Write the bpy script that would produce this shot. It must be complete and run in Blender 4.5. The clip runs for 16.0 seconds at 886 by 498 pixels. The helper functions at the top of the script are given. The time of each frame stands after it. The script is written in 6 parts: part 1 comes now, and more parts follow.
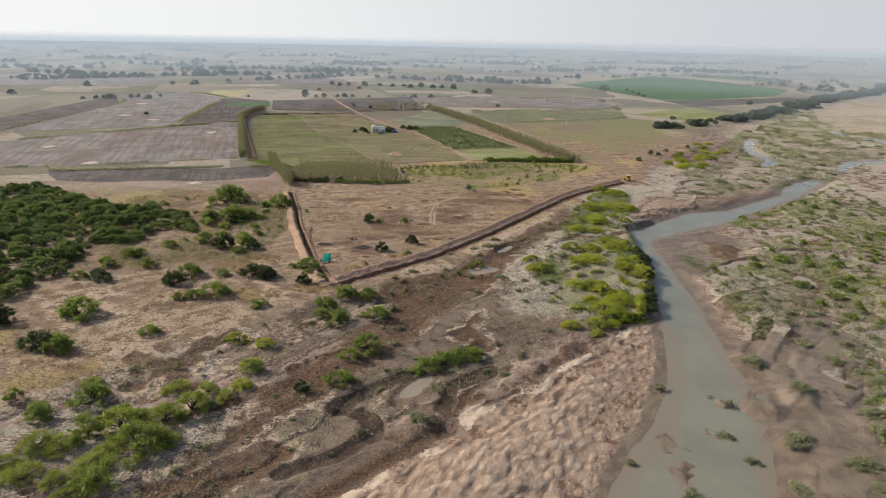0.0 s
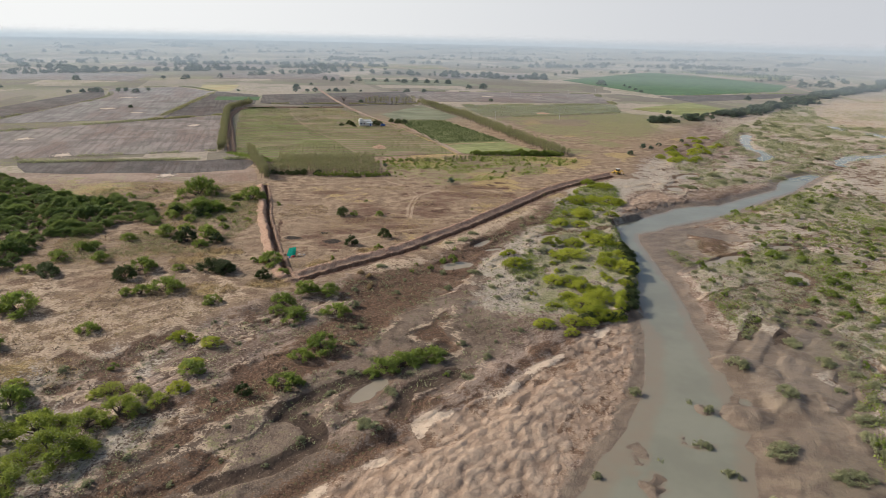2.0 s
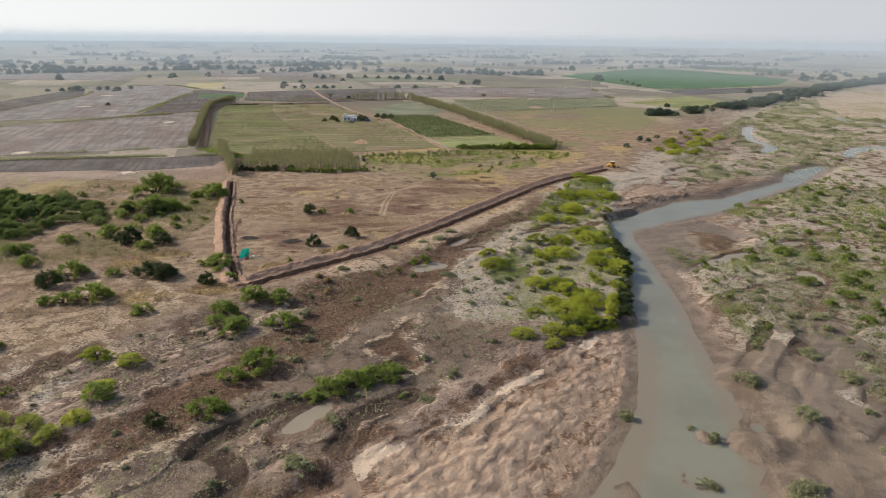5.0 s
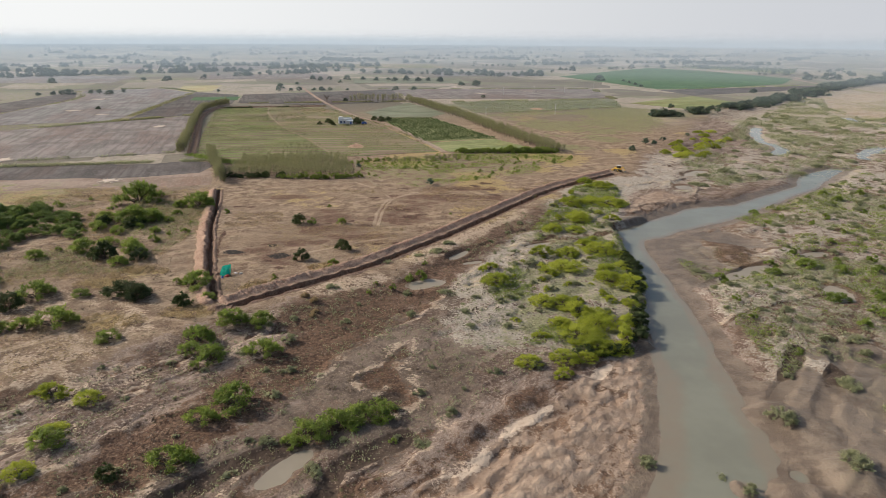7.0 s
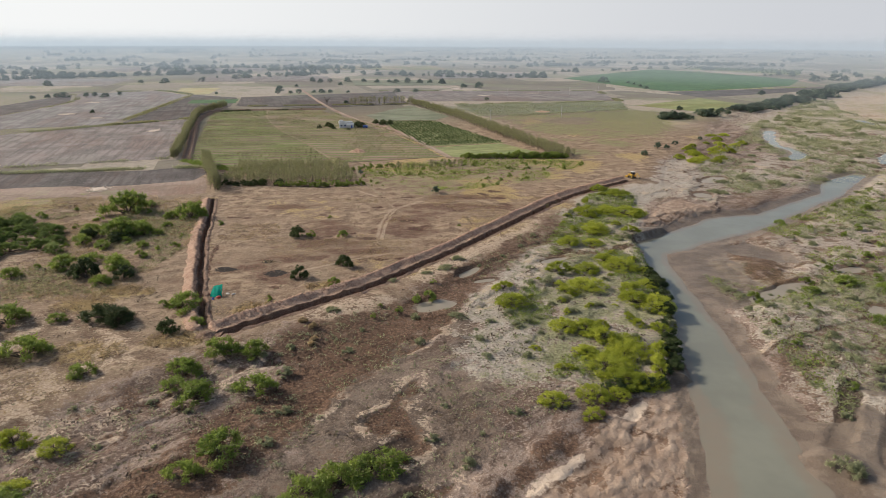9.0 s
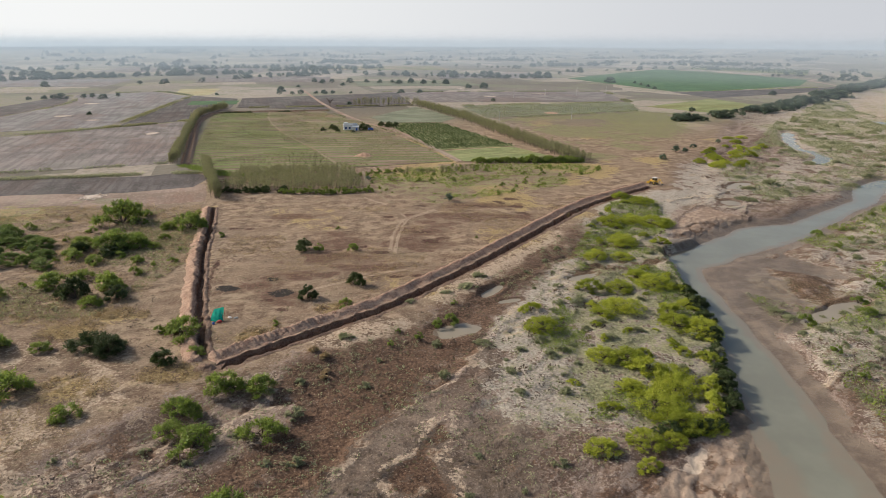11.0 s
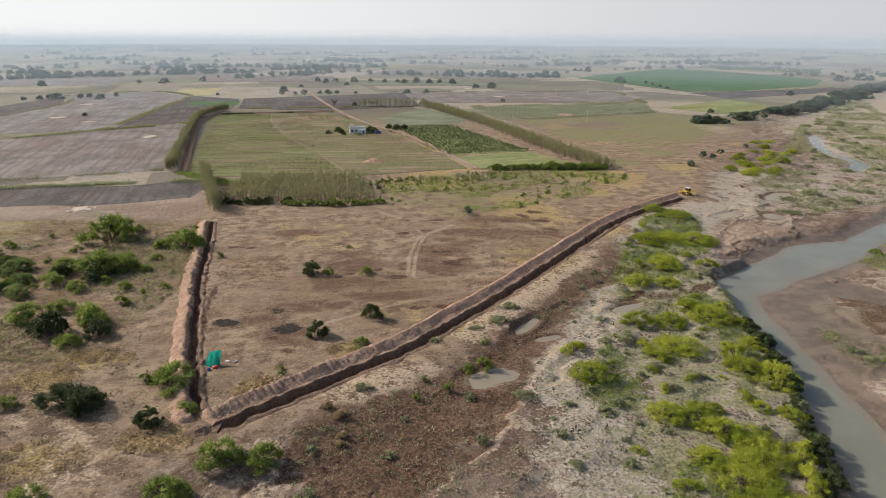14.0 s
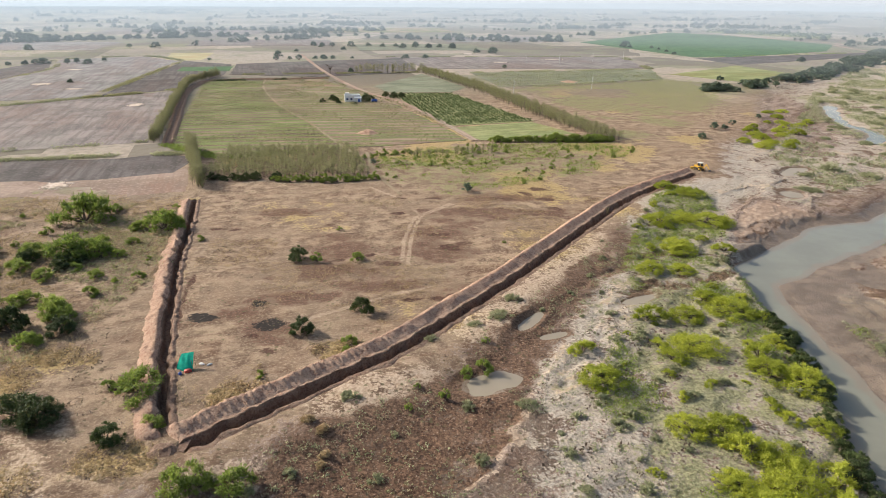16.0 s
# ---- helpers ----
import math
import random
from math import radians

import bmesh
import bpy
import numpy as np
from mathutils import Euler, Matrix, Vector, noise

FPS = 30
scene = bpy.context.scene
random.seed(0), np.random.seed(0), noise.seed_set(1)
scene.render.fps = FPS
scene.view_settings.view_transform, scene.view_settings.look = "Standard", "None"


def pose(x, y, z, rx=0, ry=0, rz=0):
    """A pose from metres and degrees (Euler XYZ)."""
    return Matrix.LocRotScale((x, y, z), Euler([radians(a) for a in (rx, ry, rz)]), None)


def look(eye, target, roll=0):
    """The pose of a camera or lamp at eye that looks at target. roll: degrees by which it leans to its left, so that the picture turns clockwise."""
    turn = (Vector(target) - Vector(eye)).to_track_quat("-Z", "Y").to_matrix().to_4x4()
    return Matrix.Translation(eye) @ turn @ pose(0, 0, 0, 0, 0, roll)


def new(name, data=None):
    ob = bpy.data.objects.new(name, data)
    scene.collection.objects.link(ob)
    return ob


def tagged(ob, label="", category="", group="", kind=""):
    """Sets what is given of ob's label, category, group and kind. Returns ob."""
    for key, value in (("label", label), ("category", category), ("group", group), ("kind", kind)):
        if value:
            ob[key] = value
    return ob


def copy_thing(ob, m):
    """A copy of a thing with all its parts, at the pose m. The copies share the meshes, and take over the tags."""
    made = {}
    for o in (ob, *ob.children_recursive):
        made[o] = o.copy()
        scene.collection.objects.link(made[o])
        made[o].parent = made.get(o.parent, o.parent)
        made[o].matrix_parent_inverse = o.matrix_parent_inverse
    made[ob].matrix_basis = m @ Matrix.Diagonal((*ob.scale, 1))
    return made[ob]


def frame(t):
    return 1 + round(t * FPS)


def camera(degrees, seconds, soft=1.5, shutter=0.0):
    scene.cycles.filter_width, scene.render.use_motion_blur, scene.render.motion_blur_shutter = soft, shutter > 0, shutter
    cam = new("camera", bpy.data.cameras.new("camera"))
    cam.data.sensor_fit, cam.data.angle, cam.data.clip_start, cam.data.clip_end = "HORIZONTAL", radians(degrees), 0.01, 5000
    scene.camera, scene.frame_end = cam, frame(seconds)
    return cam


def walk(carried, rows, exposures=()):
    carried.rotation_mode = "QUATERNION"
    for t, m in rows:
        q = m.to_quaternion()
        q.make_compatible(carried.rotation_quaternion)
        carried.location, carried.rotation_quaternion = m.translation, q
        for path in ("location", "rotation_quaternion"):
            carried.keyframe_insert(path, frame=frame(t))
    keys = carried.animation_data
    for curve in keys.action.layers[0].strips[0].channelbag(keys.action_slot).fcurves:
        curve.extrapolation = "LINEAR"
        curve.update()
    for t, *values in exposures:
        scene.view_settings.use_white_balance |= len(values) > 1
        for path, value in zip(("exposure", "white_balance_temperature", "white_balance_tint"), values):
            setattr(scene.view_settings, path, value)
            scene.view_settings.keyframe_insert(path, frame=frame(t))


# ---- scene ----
cam = camera(70.0, 16.0, soft=0.8)
PATH = [
    (0, (-0.067, 0.676, 77.165), (-0.065, 2.571, 76.525), 1.2),
    (0.5, (2.534, 3.086, 76.168), (2.534, 4.98, 75.526), 1.2),
    (1, (5.055, 5.797, 74.977), (5.055, 7.69, 74.334), 1.3),
    (1.5, (7.371, 8.683, 73.511), (7.372, 10.576, 72.867), 1.3),
    (2, (9.78, 11.777, 72.061), (9.78, 13.67, 71.416), 1.3),
    (2.5, (11.922, 14.785, 70.542), (11.921, 16.678, 69.897), 1.1),
    (3, (13.743, 17.894, 69.195), (13.745, 19.788, 68.551), 1.0),
    (5.5, (19.479, 37.116, 63.99), (19.475, 39.01, 63.347), 0.6),
    (6, (19.73, 40.816, 63.789), (19.726, 42.711, 63.148), 0.5),
    (6.5, (19.774, 44.473, 63.772), (19.77, 46.367, 63.131), 0.5),
    (7, (19.622, 48.178, 63.651), (19.618, 50.073, 63.011), 0.4),
    (7.5, (19.331, 51.985, 63.485), (19.326, 53.88, 62.847), 0.4),
    (8, (18.724, 55.874, 63.308), (18.72, 57.769, 62.67), 0.3),
    (8.5, (17.973, 59.648, 63.14), (17.968, 61.544, 62.504), 0.3),
    (9, (16.945, 63.282, 63.039), (16.94, 65.178, 62.404), 0.3),
    (11.5, (10.044, 82.264, 62.532), (10.037, 84.16, 61.897), 0.2),
    (12, (8.552, 85.801, 62.508), (8.544, 87.698, 61.875), 0.1),
    (12.5, (7.181, 89.331, 62.599), (7.172, 91.228, 61.965), 0.1),
    (13, (6.101, 92.929, 62.675), (6.092, 94.826, 62.042), 0.2),
    (13.5, (5.5, 96.625, 62.757), (5.49, 98.521, 62.122), 0.2),
    (14, (5.267, 100.172, 62.772), (5.256, 102.067, 62.132), 0.3),
    (14.5, (5.021, 103.638, 62.826), (5.013, 105.493, 62.08), 0.4),
    (15, (5.277, 107.154, 62.821), (5.269, 109.01, 62.075), 0.4),
    (15.5, (5.517, 110.611, 62.864), (5.508, 112.467, 62.117), 0.5),
    (16, (5.902, 113.99, 62.929), (5.892, 115.848, 62.19), 0.4),
]
walk(cam, [(t, look(eye, target, roll)) for t, eye, target, roll in PATH],
     [(0.0, 0.0), (13.9, 0.0), (14.3, 0.03), (14.5, 0.1), (15.0, 0.36), (15.5, 0.44), (16.0, 0.46)])

# ---- world, sun and distance ----
SUN_DIR = Vector((0.81, -0.33, -0.50)).normalized()
world = bpy.data.worlds.new("sky")
scene.world = world
world.use_nodes = True
wn = world.node_tree
sky = wn.nodes.new("ShaderNodeTexSky")
sky.sky_type, sky.sun_disc = "NISHITA", False
sky.sun_elevation, sky.sun_rotation = math.asin(-SUN_DIR.z), math.atan2(-SUN_DIR.x, -SUN_DIR.y)
sky.air_density, sky.dust_density, sky.ozone_density = 1.0, 4.0, 1.0
wn.links.new(sky.outputs[0], wn.nodes["Background"].inputs[0])
wn.nodes["Background"].inputs[1].default_value = 0.145
sun = new("sun", bpy.data.lights.new("sun", "SUN"))
sun.data.energy, sun.data.angle, sun.data.color = 4.3, radians(0.9), (1.0, 0.955, 0.895)
sun.matrix_world = look((-400, 80, 250), Vector((-400, 80, 250)) + SUN_DIR)


# ---- small tools ----
def lattice(ix, iy, seed):
    h = (ix * 374761393 + iy * 668265263 + seed * 1442695041) & 0xFFFFFFFF
    h = ((h ^ (h >> 13)) * 1274126177) & 0xFFFFFFFF
    return ((h ^ (h >> 16)) & 0xFFFF) / 65535.0


def value_noise(x, y, seed=0):
    ix, iy = np.floor(x).astype(np.int64), np.floor(y).astype(np.int64)
    fx, fy = x - ix, y - iy
    fx, fy = fx * fx * (3 - 2 * fx), fy * fy * (3 - 2 * fy)
    a, b = lattice(ix, iy, seed), lattice(ix + 1, iy, seed)
    c, d = lattice(ix, iy + 1, seed), lattice(ix + 1, iy + 1, seed)
    return (a + (b - a) * fx) * (1 - fy) + (c + (d - c) * fx) * fy


def fbm(x, y, scale, octaves=4, seed=0):
    """Layered noise about 0, within -0.5 to 0.5."""
    total, amp, norm = 0.0, 1.0, 0.0
    for k in range(octaves):
        f = 2.03 ** k / scale
        total = total + amp * value_noise(x * f + 17.3 * k, y * f - 9.1 * k, seed + k)
        norm, amp = norm + amp, amp * 0.52
    return total / norm - 0.5


def smooth(lo, hi, v):
    t = np.clip((v - lo) / (hi - lo), 0, 1)
    return t * t * (3 - 2 * t)


def line_distance(pts, x, y):
    best = np.full(x.shape, 1e9)
    for (ax, ay), (bx, by) in zip(pts[:-1], pts[1:]):
        dx, dy = bx - ax, by - ay
        t = np.clip(((x - ax) * dx + (y - ay) * dy) / (dx * dx + dy * dy), 0, 1)
        best = np.minimum(best, np.hypot(x - ax - t * dx, y - ay - t * dy))
    return best


def region(pts, x, y):
    """Signed distance to a closed outline, negative inside."""
    d = line_distance(pts + pts[:1], x, y)
    inside = np.zeros(x.shape, bool)
    for (ax, ay), (bx, by) in zip(pts, pts[1:] + pts[:1]):
        if ay != by:
            inside ^= ((ay > y) != (by > y)) & (x < (bx - ax) * (y - ay) / (by - ay) + ax)
    return np.where(inside, -d, d)


def curve_points(pts, step):
    """A smooth line through pts (Catmull-Rom), sampled about every step metres."""
    p = [np.array(q, float) for q in pts]
    p = [2 * p[0] - p[1]] + p + [2 * p[-1] - p[-2]]
    out = []
    for a, b, c, d in zip(p, p[1:], p[2:], p[3:]):
        n = max(1, int(np.linalg.norm(c - b) / step))
        for k in range(n):
            t = k / n
            out.append(0.5 * (2 * b + (c - a) * t + (2 * a - 5 * b + 4 * c - d) * t * t + (3 * b - a - 3 * c + d) * t ** 3))
    return np.array(out + [p[-2]])


def mesh_of(name, verts, faces, material=None, flat=False):
    me = bpy.data.meshes.new(name)
    if isinstance(faces, np.ndarray):
        me.vertices.add(len(verts))
        me.vertices.foreach_set("co", np.asarray(verts, float).ravel())
        me.loops.add(faces.size)
        me.loops.foreach_set("vertex_index", faces.ravel())
        me.polygons.add(len(faces))
        me.polygons.foreach_set("loop_start", np.arange(0, faces.size, faces.shape[1]))
        me.update(calc_edges=True)
    else:
        me.from_pydata([tuple(map(float, v)) for v in verts], [], [tuple(map(int, f)) for f in faces])
    if material:
        me.materials.append(material)
    if not flat:
        me.shade_smooth()
    me.update()
    return me


def part(name, bm, material, parent, label=""):
    """One mesh under a thing: bm is a bmesh or a ready mesh."""
    if isinstance(bm, bpy.types.Mesh):
        me = bm
    else:
        me = bpy.data.meshes.new(name)
        bm.to_mesh(me)
        bm.free()
    if material and not me.materials:
        me.materials.append(material)
    ob = new(name, me)
    ob.parent = parent
    return tagged(ob, label) if label else ob


def block(sx, sy, sz, x=0, y=0, z=0, bevel=0.03, turn=None):
    """A bevelled block on the height z, centred on x, y."""
    bm = bmesh.new()
    bmesh.ops.create_cube(bm, size=1)
    bmesh.ops.scale(bm, vec=(sx, sy, sz), verts=bm.verts)
    if bevel:
        bmesh.ops.bevel(bm, geom=bm.edges[:], offset=bevel, segments=2, affect="EDGES")
    if turn:
        bmesh.ops.transform(bm, matrix=turn, verts=bm.verts)
    bmesh.ops.translate(bm, vec=(x, y, z + sz / 2), verts=bm.verts)
    return bm


def tube(points, radii, sides=6):
    """A tapered tube along points."""
    bm, rings = bmesh.new(), []
    pts = [Vector(p) for p in points]
    for i, p in enumerate(pts):
        way = (pts[min(i + 1, len(pts) - 1)] - pts[max(i - 1, 0)]).normalized()
        q = way.to_track_quat("Z", "Y")
        rings.append([bm.verts.new(p + q @ Vector((radii[i] * math.cos(a), radii[i] * math.sin(a), 0)))
                      for a in (2 * math.pi * k / sides for k in range(sides))])
    for r0, r1 in zip(rings, rings[1:]):
        for k in range(sides):
            bm.faces.new((r0[k], r0[(k + 1) % sides], r1[(k + 1) % sides], r1[k]))
    bm.faces.new(rings[0][::-1])
    bm.faces.new(rings[-1])
    return bm


# ---- materials ----
class Nodes:
    """A material's node tree, written briefly."""

    def __init__(self, name):
        self.mat = bpy.data.materials.new(name)
        self.mat.use_nodes = True
        self.tree = self.mat.node_tree
        self.bsdf = self.tree.nodes["Principled BSDF"]
        self.out = self.tree.nodes["Material Output"]

    def set(self, socket, value):
        if hasattr(value, "is_output"):
            self.tree.links.new(value, socket)
        elif isinstance(value, (tuple, list)) and len(value) == 3 and socket.type == "RGBA":
            socket.default_value = (*value, 1)
        else:
            socket.default_value = value

    def add(self, kind, out=0, **inputs):
        node = self.tree.nodes.new("ShaderNode" + kind)
        for key, value in inputs.items():
            self.set(node.inputs[int(key[1:]) if key[0] == "i" and key[1:].isdigit() else key.replace("_", " ")], value)
        self.last = node
        return node.outputs[out]

    def where(self):
        return self.add("NewGeometry")

    def noise(self, scale, detail=5, rough=0.6, vector=None, distortion=0.0):
        return self.add("TexNoise", Vector=vector or self.where(), Scale=scale, Detail=detail, Roughness=rough, Distortion=distortion)

    def math(self, op, a, b=0.5, clamp=False):
        node = self.tree.nodes.new("ShaderNodeMath")
        node.operation, node.use_clamp = op, clamp
        self.set(node.inputs[0], a)
        self.set(node.inputs[1], b)
        return node.outputs[0]

    def span(self, v, lo, hi, a=0.0, b=1.0):
        node = self.tree.nodes.new("ShaderNodeMapRange")
        node.interpolation_type = "SMOOTHSTEP"
        for k, x in enumerate((v, lo, hi, a, b)):
            self.set(node.inputs[k], x)
        return node.outputs[0]

    def mix(self, fac, a, b, blend="MIX"):
        node = self.tree.nodes.new("ShaderNodeMix")
        node.data_type, node.blend_type = "RGBA", blend
        self.set(node.inputs[0], fac)
        self.set(node.inputs[6], a)
        self.set(node.inputs[7], b)
        return node.outputs[2]

    def attr(self, name):
        node = self.tree.nodes.new("ShaderNodeAttribute")
        node.attribute_name = name
        return node.outputs["Fac"]

    def stretched(self, direction, along, across):
        """The place, turned so that x runs in that direction, and scaled along and across it."""
        turn = self.tree.nodes.new("ShaderNodeMapping")
        self.set(turn.inputs["Vector"], self.where())
        turn.inputs["Rotation"].default_value = (0, 0, radians(-direction))
        size = self.tree.nodes.new("ShaderNodeMapping")
        self.set(size.inputs["Vector"], turn.outputs[0])
        size.inputs["Scale"].default_value = (along, across, 1)
        return size.outputs[0]

    def bump(self, height, strength, distance):
        node = self.tree.nodes.new("ShaderNodeBump")
        node.inputs["Strength"].default_value = strength
        node.inputs["Distance"].default_value = distance
        self.set(node.inputs["Height"], height)
        self.set(self.bsdf.inputs["Normal"], node.outputs[0])

    def finish(self, color, roughness=0.9, haze_sheen=0.0, specular=0.3, metallic=0.0):
        b = self.bsdf.inputs
        self.set(b["Base Color"], color)
        self.set(b["Roughness"], roughness)
        self.set(b["Specular IOR Level"], specular)
        self.set(b["Metallic"], metallic)
        # Bluish sheen at grazing angles imitates distance haze.
        if haze_sheen:
            b["Sheen Weight"].default_value, b["Sheen Roughness"].default_value = haze_sheen, 0.35
            b["Sheen Tint"].default_value = (0.86, 0.92, 1.0, 1)
        return self.mat


def plain(name, color, roughness=0.7, worn=0.25, scale=1.5, metallic=0.0, specular=0.4):
    n = Nodes(name)
    v = n.span(n.noise(scale, 6), 0.3, 0.7)
    dark = tuple(c * (1 - worn) for c in color)
    return n.finish(n.mix(v, dark, color), roughness, specular=specular, metallic=metallic)


def ground_material():
    n = Nodes("bare_ground")
    big, mid, fine = n.noise(0.04, 5, 0.62), n.noise(0.23, 7, 0.68), n.noise(1.6, 7, 0.72)
    grit = n.noise(5.5, 4, 0.75)
    streak = n.noise(1.0, 6, 0.65, n.stretched(24, 0.05, 0.2), 0.6)
    ragged = n.math("ADD", n.math("MULTIPLY", n.math("SUBTRACT", mid, 0.5), 2.6), n.math("MULTIPLY", n.math("SUBTRACT", fine, 0.5), 1.8))

    def mask(name, lo=0.35, hi=0.65, loose=1.0):
        v = n.attr(name)
        return n.math("MULTIPLY", n.span(n.math("ADD", v, n.math("MULTIPLY", ragged, loose)), lo, hi), n.span(v, 0.02, 0.3))

    def some(v, amount):
        return n.math("MULTIPLY", v, amount)

    flow = n.noise(1.0, 7, 0.68, n.stretched(49, 0.045, 0.2), 0.8)
    flow_fine = n.noise(1.0, 6, 0.7, n.stretched(49, 0.22, 0.8), 0.5)
    soil = n.mix(n.span(mid, 0.42, 0.58), (0.161, 0.106, 0.069), (0.361, 0.263, 0.175))
    soil = n.mix(some(n.span(big, 0.46, 0.56), 0.6), soil, (0.250, 0.178, 0.118))
    soil = n.mix(some(n.span(streak, 0.52, 0.6), 0.4), soil, (0.141, 0.076, 0.045))
    soil = n.mix(some(n.span(streak, 0.46, 0.38), 0.35), soil, (0.363, 0.280, 0.182))
    soil = n.mix(some(n.span(fine, 0.52, 0.6), 0.7), soil, (0.395, 0.302, 0.200))
    soil = n.mix(some(n.span(grit, 0.52, 0.6), 0.5), soil, (0.090, 0.055, 0.034))
    straw = n.mix(n.span(fine, 0.42, 0.58), (0.245, 0.168, 0.068), (0.479, 0.356, 0.162))
    c = n.mix(some(mask("straw", 0.35, 0.65, 1.5), 0.85), soil, straw)
    silt = n.mix(n.span(flow, 0.44, 0.57), (0.305, 0.226, 0.174), (0.145, 0.097, 0.070))
    silt = n.mix(some(n.span(mid, 0.5, 0.6), 0.6), silt, (0.254, 0.190, 0.149))
    silt = n.mix(some(n.span(flow_fine, 0.54, 0.62), 0.6), silt, (0.122, 0.075, 0.054))
    silt = n.mix(some(n.span(fine, 0.51, 0.6), 0.75), silt, (0.397, 0.317, 0.254))
    silt = n.mix(some(n.span(grit, 0.51, 0.6), 0.5), silt, (0.074, 0.054, 0.039))
    c = n.mix(some(mask("rust", 0.3, 0.7, 1.6), 0.85), c, n.mix(n.span(fine, 0.42, 0.58), (0.068, 0.035, 0.024), (0.165, 0.090, 0.060)))
    c = n.mix(some(mask("pit", 0.4, 0.7, 1.5), 0.95), c, n.mix(n.span(fine, 0.42, 0.6), (0.052, 0.027, 0.019), (0.125, 0.066, 0.044)))
    c = n.mix(mask("silt", 0.35, 0.65, 1.0), c, silt)
    damp = n.mix(n.span(mid, 0.42, 0.58), (0.122, 0.089, 0.064), (0.212, 0.158, 0.117))
    damp = n.mix(some(n.span(fine, 0.52, 0.62), 0.5), damp, (0.262, 0.210, 0.165))
    damp = n.mix(some(n.span(grit, 0.52, 0.6), 0.5), damp, (0.070, 0.052, 0.039))
    c = n.mix(some(mask("damp", 0.35, 0.7, 0.9), 0.9), c, damp)
    ash = n.mix(n.span(fine, 0.42, 0.58), (0.325, 0.275, 0.214), (0.500, 0.436, 0.350))
    ash = n.mix(some(n.span(grit, 0.53, 0.6), 0.3), ash, (0.133, 0.104, 0.068))
    c = n.mix(some(mask("ash", 0.35, 0.7, 1.2), 0.9), c, ash)
    far = n.attr("far")
    cell = n.add("TexVoronoi", 1, Vector=n.stretched(18, 1, 0.62), Scale=0.0105)
    n.last.distance = "CHEBYCHEV"
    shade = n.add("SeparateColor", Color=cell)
    plots = n.mix(n.span(shade, 0.2, 0.8), (0.170, 0.148, 0.112), (0.350, 0.296, 0.232))
    plots = n.mix(some(n.span(n.noise(0.012, 3), 0.52, 0.6), 0.8), plots, (0.205, 0.20, 0.125))
    plots = n.mix(some(n.span(mid, 0.45, 0.6), 0.4), plots, (0.15, 0.125, 0.09))
    c = n.mix(far, c, plots)
    pale = n.mix(n.span(fine, 0.42, 0.58), (0.357, 0.259, 0.176), (0.551, 0.431, 0.310))
    c = n.mix(some(mask("pale", 0.35, 0.65, 1.5), 0.8), c, pale)
    c = n.mix(some(mask("track", 0.2, 0.9, 0.6), 0.5), c, pale)
    turf = n.mix(n.span(fine, 0.42, 0.58), (0.125, 0.136, 0.050), (0.275, 0.262, 0.118))
    c = n.mix(some(mask("grass", 0.5, 0.85, 1.5), 0.75), c, turf)
    sand = n.mix(n.span(mid, 0.42, 0.58), (0.270, 0.192, 0.137), (0.365, 0.268, 0.192))
    sand = n.mix(some(n.span(fine, 0.51, 0.66), 0.3), sand, (0.470, 0.348, 0.248))
    scales = n.add("TexVoronoi", Vector=n.add("VectorMath", i0=n.stretched(56.5, 0.34, 0.62), i1=n.add("TexNoise", 1, Vector=n.where(), Scale=0.45, Detail=3.0)), Scale=1.0)
    # Relief shading put into the colour: dark creases, paler crowns of the sand scales.
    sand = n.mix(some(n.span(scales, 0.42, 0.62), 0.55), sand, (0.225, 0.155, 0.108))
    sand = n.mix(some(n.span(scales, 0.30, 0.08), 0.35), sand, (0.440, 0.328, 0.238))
    c = n.mix(mask("sand", 0.4, 0.6, 0.7), c, sand)
    mud = n.mix(n.span(fine, 0.42, 0.58), (0.059, 0.031, 0.018), (0.163, 0.095, 0.058))
    mud = n.mix(some(n.span(grit, 0.55, 0.6), 0.35), mud, (0.224, 0.153, 0.099))
    c = n.mix(some(mask("mud", 0.4, 0.7, 1.3), 0.9), c, mud)
    c = n.mix(some(mask("crust", 0.42, 0.58, 0.9), 0.9), c, (0.571, 0.450, 0.333))
    # Ridge crests paled and troughs darkened, as sun and shade would leave them.
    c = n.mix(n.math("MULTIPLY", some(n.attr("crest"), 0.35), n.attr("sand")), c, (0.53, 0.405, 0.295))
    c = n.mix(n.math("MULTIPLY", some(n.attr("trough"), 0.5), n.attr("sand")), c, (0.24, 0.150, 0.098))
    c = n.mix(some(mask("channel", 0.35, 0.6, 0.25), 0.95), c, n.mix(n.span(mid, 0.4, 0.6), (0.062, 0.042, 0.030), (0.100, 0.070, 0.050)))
    wet = mask("wet", 0.4, 0.6, 0.4)
    c = n.mix(some(wet, 0.9), c, n.mix(n.span(mid, 0.42, 0.58), (0.128, 0.096, 0.069), (0.195, 0.150, 0.109)))
    c = n.mix(mask("char", 0.45, 0.65, 1.1), c, (0.033, 0.027, 0.023))
    near = n.math("MULTIPLY", n.math("SUBTRACT", 1.0, far), n.math("SUBTRACT", 1.0, n.math("MAXIMUM", n.attr("sand"), wet), True))
    dots = n.add("TexVoronoi", Vector=n.where(), Scale=0.75)
    tuft = n.math("MULTIPLY", n.span(dots, 0.30, 0.20), n.span(n.noise(0.12, 4), 0.48, 0.56))
    c = n.mix(n.math("MULTIPLY", some(tuft, 0.75), near), c, n.mix(n.span(mid, 0.4, 0.6), (0.085, 0.062, 0.036), (0.125, 0.12, 0.055)))
